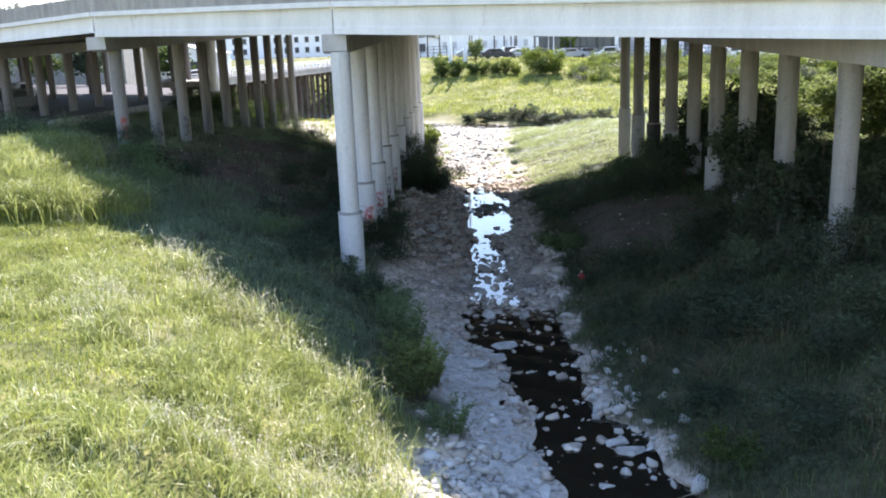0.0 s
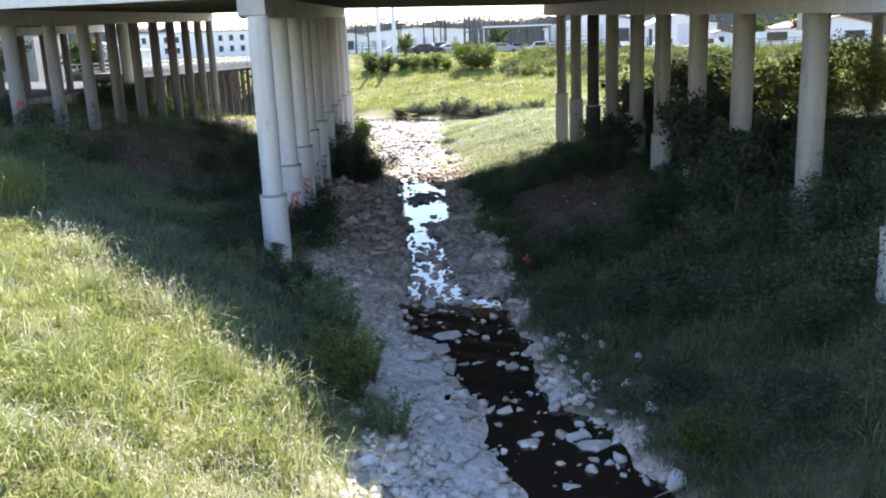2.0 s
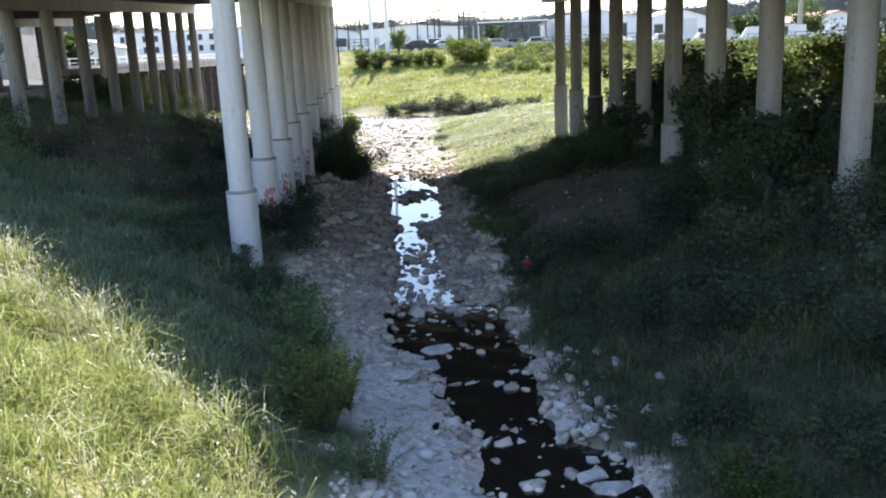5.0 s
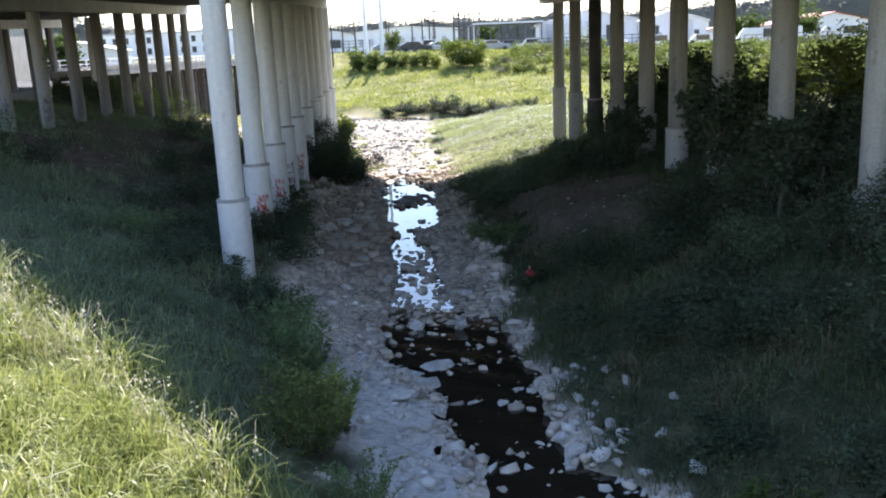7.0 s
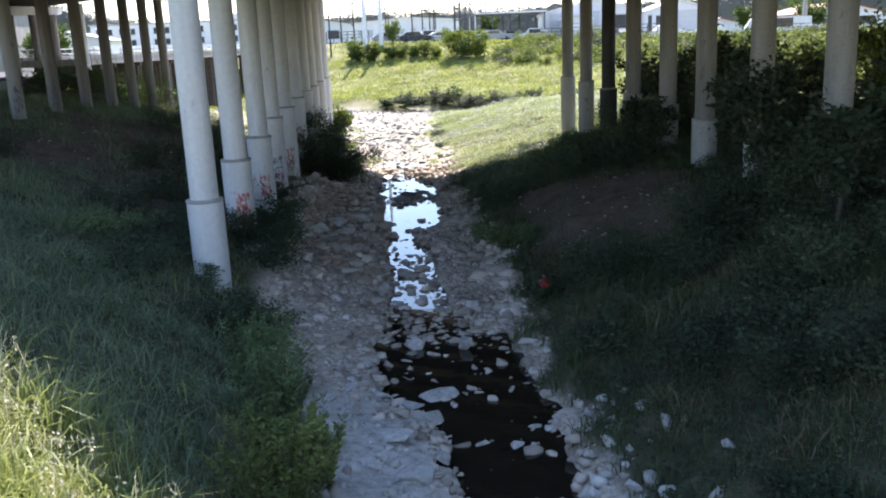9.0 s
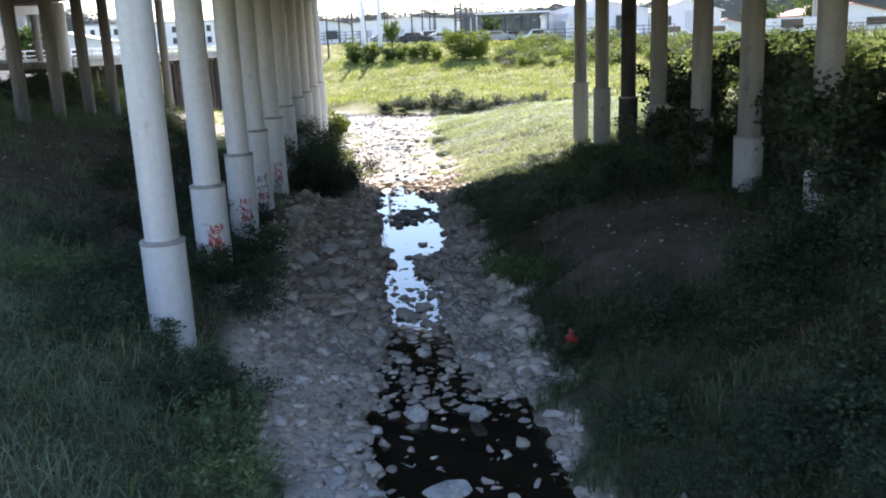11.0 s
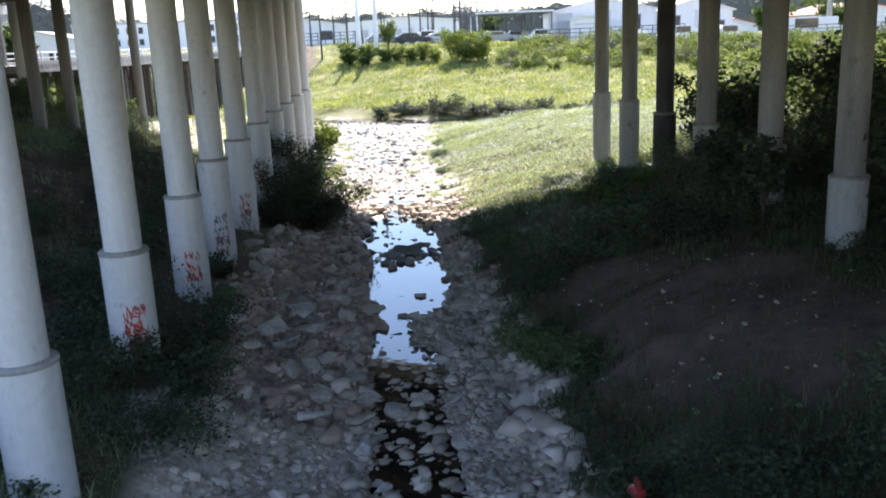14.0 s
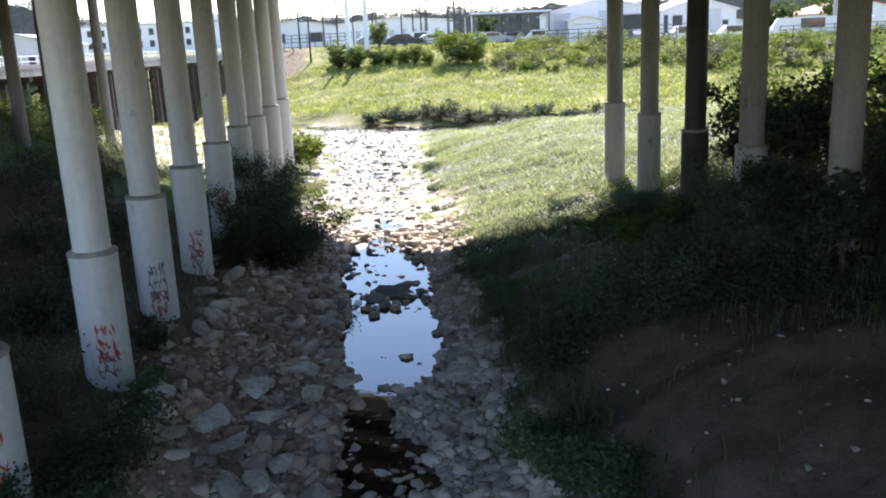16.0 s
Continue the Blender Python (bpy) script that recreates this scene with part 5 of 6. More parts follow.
for x, y, size in ((2.0, 42.5, 0.4), (2.45, 42.9, 0.5), (2.95, 42.6, 0.46), (2.25, 42.0, 0.36), (3.25, 42.2, 0.34), (2.75, 43.4, 0.4), (3.35, 43.0, 0.36), (1.55, 42.2, 0.3), (1.2, 42.4, 0.36), (1.3, 43.4, 0.28), (2.2, 43.5, 0.24), (2.4, 38.4, 0.14), (1.6, 46.6, 0.26), (1.3, 44.9, 0.26), (1.05, 41.4, 0.3), (3.3, 46.6, 0.24), (2.9, 41.0, 0.12),
                   (2.1, 47.6, 0.2), (3.0, 37.4, 0.14), (2.85, 45.2, 0.14), (2.05, 45.6, 0.14), (2.5, 40.4, 0.08), (1.5, 48.0, 0.3), (3.2, 47.6, 0.34), (2.7, 48.4, 0.3), (3.45, 45.4, 0.22), (1.75, 48.8, 0.3), (2.3, 48.9, 0.26), (1.15, 46.0, 0.3), (2.55, 46.9, 0.13), (1.7, 35.2, 0.2), (1.3, 36.6, 0.2)):
    place_stone("pool_stone", WET[int(size * 100) % 5], "wet dark stone standing in the pool", x, y, size, 0.42, "pool stones")

# the larger stones of the bed and the rubble bank, one by one
spots = []
for _ in range(9000):
    if len(spots) >= 290:
        break
    yy = rng.uniform(13, 50)
    cc, ww = creek(yy)
    xx = rng.uniform(cc - ww - 3.6, cc + ww + 1.8)
    g, p, s = cover(np.array([xx]), np.array([yy]))
    pool = 33.4 < yy < 48.5 and float(wetness(xx, yy)) > 0.2
    if g[0] + s[0] < 0.6 or (g[0] < 0.6 and (xx > cc or yy < 29 or xx < -2.1)) or pool or (p[0] > 0.6 and rng.uniform() < 0.7) or (yy < 24 and abs(xx - cc) < ww and rng.uniform() < 0.75) or (yy < 31 and xx < cc - ww and rng.uniform() < 0.9) or (yy < 23 and xx > cc + ww):
        continue
    size = rng.uniform(0.12, 0.25) if yy < 29 or xx > cc else rng.uniform(0.16, 0.4)
    if all((xx - a) ** 2 + (yy - b) ** 2 > (0.8 * (size + r)) ** 2 for a, b, r in spots):
        spots.append((xx, yy, size))
for i, (xx, yy, size) in enumerate(spots):
    place_stone("creek_stone", ROUND[i % 7] if yy > 22 else PALE[i % 4], "rough grey limestone rock on the creek bank", xx, yy, size, 0.22)

# all the small ones
LOW = []
for i in range(10):
    me = stone_mesh(80 + i, 1, 0.6, STONE)
    LOW.append((np.array([v.co[:] for v in me.vertices]), np.array([p.vertices[:] for p in me.polygons], np.int32)))
STONE_MIX = leafy("rubble_stone", (0.18, 0.145, 0.113), (0.55, 0.475, 0.39), (0.80, 0.74, 0.66), 0.0, 0.8, patch=1.2)


RIPRAP_STONE = leafy("brown_rubble", (0.16, 0.118, 0.088), (0.47, 0.375, 0.295), (0.68, 0.59, 0.50), 0.0, 0.8, patch=0.5)
# Mouth stones toned for full sun, the wet glare put into their colour.
SUNLIT = leafy("mouth_glare_stone", (0.11, 0.107, 0.10), (0.34, 0.335, 0.32), (0.60, 0.595, 0.58), 0.0, 0.6, patch=0.8)
FAR_STONE = leafy("sunlit_stone", (0.28, 0.262, 0.225), (0.53, 0.505, 0.45), (0.68, 0.66, 0.61), 0.0, 0.5, patch=0.8)


def rubble(name, label, x, y, size, lift=0.2, mat=None, low=-0.05):
    z = np.maximum(land(x, y), low) + size * lift
    a, b, c = rng.uniform(0, 2 * np.pi, len(x)), rng.normal(0, 0.3, len(x)), rng.uniform(0.7, 1.5, len(x))
    kind = rng.integers(0, len(LOW), len(x))
    V_, T_, o = [], [], 0
    for i, (pts, faces) in enumerate(LOW):
        m = kind == i
        p = pts[None] * np.stack([size[m] * c[m], size[m], size[m]], -1)[:, None]
        cb, sb, ca, sa = (f(k[m])[:, None] for k, f in ((b, np.cos), (b, np.sin), (a, np.cos), (a, np.sin)))
        yy, zz = p[..., 1] * cb - p[..., 2] * sb, p[..., 1] * sb + p[..., 2] * cb
        V_.append(np.stack([p[..., 0] * ca - yy * sa + x[m][:, None], p[..., 0] * sa + yy * ca + y[m][:, None], zz + z[m][:, None]], -1).reshape(-1, 3))
        T_.append((np.arange(m.sum(), dtype=np.int32)[:, None, None] * len(pts) + faces[None] + o).reshape(-1, 3))
        o += len(V_[-1])
    return tagged(raw(name, np.concatenate(V_), np.concatenate(T_), mat or STONE_MIX), label, "stones", kind="stuff")


def bed(x, y):
    c, w = creek(y)
    g, p, s = cover(x, y)
    inside = np.abs(x - c) < w
    run = np.interp(y, [10, 15, 22, 24.7, 25.3, 26.2, 29, 31, 32, 33.2, 33.8, 36, 36.6, 41, 41.4, 43.2, 43.6, 47, 48.5, 52, 60, 90], [0.12, 0.1, 0.08, 0.14, 0.95, 1.0, 0.85, 0.7, 0.65, 0.5, 0.12, 0.1, 0.02, 0.03, 0.3, 0.3, 0.1, 0.16, 0.4, 0.85, 0.8, 0.7])
    dry = np.interp(y, [12, 22, 26, 31, 48], [0.4, 0.5, 0.9, 1.0, 1.0])
    wet = np.where(y < 50.4, dry + (run - dry) * wetness(x, y), run)
    return np.where(inside, wet, g * (1 - 0.9 * p) * np.where((y < 23) & (x > c), 0.35, 0.9) * (1 - (1 - run) * wetness(x, y) * (y < 50.4)))


x, y = scatter(52000, -6, 9, 12, 38, lambda x, y: bed(x, y) * np.where((edges(x, y)[0] < 0) & (edges(x, y)[1] < 0), 0.75, 1.0))
dry = np.maximum(*edges(x, y)) > 0
rubble("creek_rubble", "loose grey and pale limestone rubble on the creek bed", x, y, np.where(dry, np.clip(rng.lognormal(-3.1, 0.68, len(x)), 0.015, 0.2) * np.where(x < 1.5, np.where((y > 22) & (y < 31), 0.9, 1.05), np.where(y > 25, 1.9, 1.1)), np.clip(rng.lognormal(-2.7, 0.5, len(x)), 0.025, 0.2)), np.where(dry, 0.1, 0.2))
x, y = scatter(9500, -4, 1.8, 29.5, 49, lambda x, y: (edges(x, y)[0] > -0.25) * (1 - smooth(2.2, 3.3, edges(x, y)[0])) * (1 - wetness(x, y)) * (0.1 + 0.9 * smooth(-0.15, 0.35, rough(x, y, 1.2, 7.0) + 0.5 * (1 - smooth(0.2, 1.2, edges(x, y)[0])))))
rubble("riprap", "heap of broken limestone blocks below the columns", x, y, np.clip(rng.lognormal(-2.25, 0.5, len(x)), 0.04, 0.3) * (1 - 0.25 * smooth(1.0, 3.0, edges(x, y)[0])), 0.14, RIPRAP_STONE)
x, y = scatter(800, -1.6, 3, 11, 24, lambda x, y: cover(x, y)[1] * 0.8)
rubble("limestone_chips", "pale flat limestone chips on the bedrock ledge", x, y, np.clip(rng.lognormal(-2.6, 0.45, len(x)), 0.03, 0.2), 0.05, FAR_STONE, -0.03)
x, y = rng.normal(0.25, 0.4, 240), rng.normal(14.2, 0.8, 240)
rubble("rock_pile", "heap of pale broken limestone at the foot of the bank", x, y, np.clip(rng.lognormal(-2.4, 0.4, len(x)), 0.04, 0.2), 0.3, FAR_STONE)
x, y = rng.normal(4.0, 0.3, 70), rng.uniform(14.5, 21.0, 70)
rubble("edge_stones", "pale stones along the water's edge", x, y, np.clip(rng.lognormal(-2.3, 0.4, len(x)), 0.04, 0.2), 0.3, FAR_STONE)
x, y = scatter(9000, -4, 8, 36, 51, bed)
rubble("pool_rubble", "dark rubble round the still pool", x, y, np.clip(rng.lognormal(-2.5, 0.5, len(x)), 0.03, 0.26))
x, y = scatter(15000, -14, 14, 49, 98, lambda x, y: bed(x, y) * (1 - smooth(72, 76, 0.63 * x + 0.777 * y)))
rubble("far_rubble", "sunlit pale stones in the shallow creek mouth", x, y, np.clip(rng.lognormal(-2.6, 0.5, len(x)), 0.04, 0.3), 0.1, SUNLIT)
x, y = scatter(5000, -12, 10, 26, 44, lambda x, y: cover(x, y)[2] * 0.35)
rubble("dirt_pebbles", "scattered pebbles on bare dirt", x, y, np.clip(rng.lognormal(-3.6, 0.5, len(x)), 0.012, 0.08))


# ---- the yard beyond the river, and what stands round it ----
METAL_WHITE = surface("white_sheet_metal", (0.74, 0.75, 0.76), (0.85, 0.855, 0.86), 0.6, 8, 0.55, 0.1, streak=(3, 3, 0.3), vary=0.06)
METAL_BLUE = surface("pale_grey_sheet_metal", (0.70, 0.70, 0.73), (0.80, 0.80, 0.83), 0.6, 8, 0.55, 0.1, streak=(3, 3, 0.3), vary=0.04)
DOOR_GREY = surface("door_sheet", (0.50, 0.51, 0.54), (0.62, 0.63, 0.66), 0.6, 8, 0.5, 0.1, streak=(0.3, 0.3, 4), vary=0.04)
ROOF_GREY = surface("roof_sheet", (0.42, 0.43, 0.45), (0.58, 0.59, 0.60), 0.8, 10, 0.5, 0.1)
DARK_STEEL = surface("dark_steel", (0.05, 0.05, 0.055), (0.12, 0.12, 0.125), 2, 20, 0.6, 0.1)
TIMBER = surface("creosoted_timber", (0.035, 0.028, 0.022), (0.10, 0.08, 0.065), 3, 25, 0.85, 0.3)
OPENING = surface("dark_opening", (0.02, 0.02, 0.022), (0.05, 0.05, 0.055), 2, 10, 0.4, 0.05)
ASPHALT = surface("asphalt", (0.045, 0.045, 0.046), (0.085, 0.083, 0.08), 1.0, 20, 0.9, 0.3)
RED_ROOF = surface("red_roof", (0.30, 0.06, 0.04), (0.42, 0.11, 0.08), 1, 10, 0.7, 0.1)
RUBBER = surface("tyre_rubber", (0.015, 0.015, 0.015), (0.04, 0.04, 0.04), 4, 30, 0.8, 0.1)
GLASS_DARK = surface("tinted_glass", (0.02, 0.025, 0.03), (0.05, 0.055, 0.06), 1, 5, 0.08, 0.0)
CAR_WHITE = surface("white_car_paint", (0.70, 0.70, 0.70), (0.78, 0.78, 0.78), 1, 5, 0.25, 0.0, vary=0.05)
CAR_GREY = surface("silver_car_paint", (0.28, 0.29, 0.31), (0.36, 0.37, 0.39), 1, 5, 0.25, 0.0, vary=0.3)


def yard_z(x, y):
    return float(land(x, y, False))


def gable(name, label, x0, x1, y0, y1, z0, eaves, ridge, wall, roof, openings=(), turn=0.0):
    """A shed: walls with a gable towards the river, a sheet roof with eaves, door and window openings with frames."""
    ob = thing(name, label, "building", at=((x0 + x1) / 2, y0, z0), turn=turn)
    w, d = (x1 - x0) / 2, y1 - y0
    bm = bmesh.new()
    a = [bm.verts.new(p) for p in ((-w, 0, -0.5), (w, 0, -0.5), (w, 0, eaves), (0, 0, ridge), (-w, 0, eaves))]
    b = [bm.verts.new((v.co.x, d, v.co.z)) for v in a]
    bm.faces.new(a)
    bm.faces.new(b[::-1])
    for i in range(5):
        bm.faces.new((a[i], b[i], b[(i + 1) % 5], a[(i + 1) % 5]))
    bmesh.ops.recalc_face_normals(bm, faces=bm.faces)
    part("wall", bm, wall, ob)
    for sx in (-1, 1):
        part("roof", sweep([(0.0, 0.0), (0.0, 0.14), (1.0, 0.14), (1.0, 0.0)], [(lambda a, z, yy=yy: Vector((sx * (w + 0.4) * a, yy, ridge + 0.01 + (eaves - ridge) * a * (w + 0.4) / w + z))) for yy in (-0.4, d + 0.4)]), roof, ob)
    for x, wide, z, tall, mat in openings:
        p = part("door" if z < 0.3 else "window", box(x - wide / 2, x + wide / 2, -0.05, 0.05, z, z + tall), mat, ob)
        part("frame", box(x - wide / 2 - 0.1, x + wide / 2 + 0.1, -0.1, -0.06, z + tall, z + tall + 0.14), ROOF_GREY, p)
    return ob


def vehicle(name, label, x, y, z, turn, paint, length=4.6, width=1.8, height=1.5, van=False, group="parked vehicles"):
    ob = thing(name, label, "vehicle", group, at=(x, y, z), turn=turn)
    l, w = length / 2, width / 2
    nose = 0.95 if not van else 1.05
    side = [(-l, 0.3), (l, 0.3), (l, nose - 0.2), (l - 0.15, nose - 0.08), (l * 0.45, nose), (l * 0.18, height), (-l * 0.55 if not van else -l, height), (-l * 0.92 if not van else -l, nose), (-l, nose - 0.05)]
    if van:
        side = [(-l, 0.35), (l, 0.35), (l, 1.1), (l * 0.82, height), (-l, height)]
    bm = bmesh.new()
    a, b = [bm.verts.new((p, -w, q)) for p, q in side], [bm.verts.new((p, w, q)) for p, q in side]
    bm.faces.new(a)
    bm.faces.new(b[::-1])
    for i in range(len(side)):
        bm.faces.new((a[i], b[i], b[(i + 1) % len(side)], a[(i + 1) % len(side)]))
    bmesh.ops.recalc_face_normals(bm, faces=bm.faces)
    bmesh.ops.bevel(bm, geom=bm.edges[:], offset=0.05, segments=1, affect="EDGES")
    part("body", bm, paint, ob)
    for s in (-1, 1):
        part("side_window", box(-l * 0.45, l * 0.2, s * (w + 0.004) - 0.01, s * (w + 0.004) + 0.01, nose + 0.05, height - 0.12), GLASS_DARK, ob)
        for e in (-0.62, 0.62):
            wheel = part("wheel", lathe([(0.1, -0.1), (0.31, -0.1), (0.33, -0.06), (0.33, 0.06), (0.31, 0.1), (0.1, 0.1)], 16), RUBBER, ob)
            wheel.matrix_local = pose(e * l, s * (w - 0.1), 0.33, 90, 0, 0)
    return ob


def utility_pole(label, x, y, tall, r, mat, arms=True, group="utility poles"):
    z = yard_z(x, y)
    ob = thing("utility_pole", label, "pole", group, at=(x, y, z - 0.3))
    part("shaft", lathe([(r, 0), (r * 0.65, tall)], 10), mat, ob)
    if arms:
        part("crossarm", box(-1.1, 1.1, -0.06, 0.06, tall - 0.9, tall - 0.76), mat, ob)
        for i in (-1.0, -0.4, 0.4, 1.0):
            ins = part("insulator", lathe([(0.05, 0), (0.07, 0.06), (0.03, 0.16)], 8), GLASS_DARK, ob)
            ins.location = (i, 0, tall - 0.76)
    return ob


# warehouses
gable("warehouse", "pale grey sheet-metal warehouse with wide doors under a low gable", 26.75, 40.35, 127.4, 146, 5.5, 3.8, 5.4, METAL_BLUE, METAL_BLUE, ((-4.9, 2.0, 0.0, 3.6, DOOR_GREY), (0.3, 1.4, 0.0, 3.7, DOOR_GREY), (3.65, 2.3, 0.0, 3.2, OPENING)), -10)
gable("warehouse", "pale grey sheet-metal warehouse with a tall roller door", 40.25, 49.65, 125.3, 144, 5.4, 3.4, 4.9, METAL_BLUE, METAL_BLUE, ((-3.8, 0.5, 0.0, 3.0, OPENING), (-2.4, 1.2, 1.6, 1.3, OPENING), (1.4, 2.9, 0.0, 3.4, DOOR_GREY), (3.4, 0.7, 0.0, 2.1, OPENING)), -10)
gable("site_shed", "small white shed in front of the warehouse", 28.4, 32.2, 123.6, 126.4, 5.6, 2.7, 3.15, METAL_WHITE, METAL_WHITE, ((0.0, 2.6, 0.0, 2.1, METAL_BLUE),), -10)
gable("long_warehouse", "long low white warehouse across the yard", 0.5, 24.0, 200, 222, yard_z(12, 200), 4.6, 5.4, METAL_WHITE, METAL_WHITE, tuple((-10 + 2.3 * i, 0.9, 1.6, 1.4, ROOF_GREY) for i in range(9)))
gable("red_roof_building", "white building with a red roof", 76, 90, 150, 165, yard_z(83, 150), 3.0, 4.6, METAL_WHITE, RED_ROOF, ((-3, 1.0, 0.9, 1.2, OPENING), (2, 1.0, 0.9, 1.2, OPENING)))
gable("red_roof_building", "low building with a red roof among trees", 62, 70, 160, 170, yard_z(66, 160), 2.0, 3.0, METAL_WHITE, RED_ROOF, ((0, 1.0, 0.9, 1.0, OPENING),))
gable("low_building", "low dark-roofed building beside the yard", -12, 0.5, 165, 180, yard_z(-6, 165), 3.2, 4.4, METAL_WHITE, OLD_CONCRETE, ((-3, 2, 0.8, 1.4, OPENING), (3, 2, 0.8, 1.4, OPENING)))
gable("far_warehouse", "white warehouse far behind the yard", 60, 96, 235, 260, 6.0, 4.5, 5.6, METAL_WHITE, METAL_WHITE, ((-8, 3, 0, 3, OPENING), (4, 3, 0, 3, ROOF_GREY)))

for hx, hy, hw, tall in ((-44, 150, 14, 3.6), (-66, 190, 16, 4.0)):
    gable("roadside_building", "grey-roofed building beyond the road", hx - hw / 2, hx + hw / 2, hy, hy + 9, 5.0, tall, tall + 1.6, METAL_WHITE, ROOF_GREY, ((-3, 1.2, 1.0, 1.2, OPENING), (2.5, 2.4, 0.0, 2.3, OPENING)))

# open carport
shed = thing("carport", "open-sided steel carport with a thin flat roof", "carport", at=(21.6, 125, yard_z(21.6, 125)))
part("roof", box(-4.9, 4.9, -0.3, 6, 3.5, 3.68), DARK_STEEL, shed)
part("roof_edge", box(-4.95, 4.95, -0.36, -0.31, 3.62, 3.84), METAL_WHITE, shed)
for i in range(5):
    for yy in (0, 5.6):
        part("post", box(-4.7 + 2.35 * i - 0.07, -4.7 + 2.35 * i + 0.07, yy - 0.07, yy + 0.07, -0.3, 3.5), METAL_WHITE if i == 0 else DARK_STEEL, shed)

# white three-storey block beyond the trestle bridge
block = thing("apartment_block", "white three-storey block with rows of small windows", "building", at=(-37, 200, 5.0))
part("wall", box(-17, 19, 0, 14, -0.5, 7.4), METAL_WHITE, block)
part("roof", box(-17.2, 19.2, -0.2, 14.2, 7.4, 7.75), ROOF_GREY, block)
part("parapet", box(12.4, 16.0, 1, 4, 7.75, 9.0), METAL_WHITE, block)
for i in range(15):
    for zz in (1.0, 3.2, 5.5):
        win = part("window", box(-15.9 + 2.35 * i, -15.0 + 2.35 * i, -0.06, 0.02, zz, zz + 1.2), OPENING, block)
        part("sill", box(-16.0 + 2.35 * i, -14.9 + 2.35 * i, -0.16, -0.065, zz - 0.1, zz), ROOF_GREY, win)

# trestle bridge
A_, B_ = Vector((-20.1, 71.3, 6.15)), Vector((-11.1, 142.0, 6.15))
along = (B_ - A_).normalized()
yaw = math.degrees(math.atan2(along.y, along.x))
span = (B_ - A_).length
trestle = thing("trestle_bridge", "low concrete road bridge on dark timber trestles", "bridge", at=A_, turn=yaw)
part("deck", box(0, span, -2.5, 2.5, -0.45, 0.0, 0.03), OLD_CONCRETE, trestle)
for s in (-2.4, 2.4):
    part("kerb_wall", box(0, span, s - 0.12, s + 0.12, 0.003, 0.24, 0.02), OLD_CONCRETE, trestle)
    part("rail", box(0, span, s - 0.04, s + 0.04, 0.74, 0.81), METAL_WHITE, trestle)
    part("lower_rail", box(0, span, s - 0.03, s + 0.03, 0.40, 0.46), METAL_WHITE, trestle)
    for i in range(29):
        part("rail_post", box(1 + 2.4 * i - 0.06, 1 + 2.4 * i + 0.06, s - 0.06, s + 0.06, 0.0, 0.74), METAL_WHITE, trestle)
for i in range(27):
    u = 1.8 + 2.55 * i
    foot = A_ + along * u
    drop = -(6.15 - float(land(foot.x, foot.y, False))) - 0.4
    for s in (-2.0, -0.7, 0.7, 2.0):
        part("timber_post", box(u - 0.16, u + 0.16, s - 0.16, s + 0.16, drop, -0.75), TIMBER, trestle)
    part("cap_beam", box(u - 0.2, u + 0.2, -2.4, 2.4, -0.75, -0.452), TIMBER, trestle)
    for z0, z1 in ((drop * 0.75, -1.1), (-1.1, drop * 0.75)) if i % 4 == 2 else ():
        brace = bmesh.new()
        m = Matrix.Translation((u + 0.2, 0, (z0 + z1) / 2)) @ Matrix.Rotation(math.atan2(z1 - z0, 4.0), 4, Vector((-1, 0, 0)))
        add_box(brace, -0.04, 0.04, -math.hypot(2.0, (z1 - z0) / 2), math.hypot(2.0, (z1 - z0) / 2), -0.09, 0.09, m)
        part("brace", brace, TIMBER, trestle)

# open steel frame in the yard
rack = thing("pipe_rack", "open frame of dark steel posts and beams in the yard", "steel frame", at=(17.2, 140, yard_z(17.2, 140)))
for i in range(4):
    for yy in (0.0, 1.6):
        part("post", box(-1.2 + 0.8 * i - 0.06, -1.2 + 0.8 * i + 0.06, yy - 0.06, yy + 0.06, -0.3, 5.4 + 0.5 * (i % 2)), DARK_STEEL, rack)
for zz in (1.6, 3.2, 4.8):
    for yy in (0.0, 1.6):
        part("beam", box(-1.35, 1.35, yy - 0.05, yy + 0.05, zz, zz + 0.14), DARK_STEEL, rack)
# poles
for x, y, tall in ((2.2, 128.5, 13.0), (4.4, 128, 13.0)):
    p = thing("light_mast", "tall tapered white mast on the river bank", "mast", "white masts", at=(x, y, yard_z(x, y) - 0.3))
    part("shaft", lathe([(0.34, 0), (0.32, 1.2), (0.18, tall)], 12), METAL_WHITE, p, "", True)
    part("base_plate", lathe([(0.42, 0), (0.42, 0.42)], 12), OLD_CONCRETE, p)
for x, y, tall in ((-2.5, 128, 6.0), (-1.2, 150, 6.5), (9.5, 140, 5.2), (17.0, 150, 6.5), (18.2, 152, 7.0), (14.6, 160, 6.0), (7.2, 170, 6.5), (26.0, 175, 9.0), (-6.5, 135, 5.5), (-9, 142, 5.0), (3.5, 190, 8.0), (58, 160, 8), (96, 190, 10), (-4.2, 139, 5.5), (0.8, 142, 7.0), (11.6, 147, 6.0), (13.2, 152, 7.5), (20.2, 148, 7.0), (22.6, 158, 7.5), (16.0, 172, 8.5), (30.5, 165, 8.0), (6.0, 151, 6.5)):
    utility_pole("weathered dark timber utility pole with a crossarm", x, y, tall, 0.13, TIMBER)
utility_pole("thick brown steel pole behind the warehouse yard", 64.5, 128, 7.5, 0.42, OLD_CONCRETE, False)

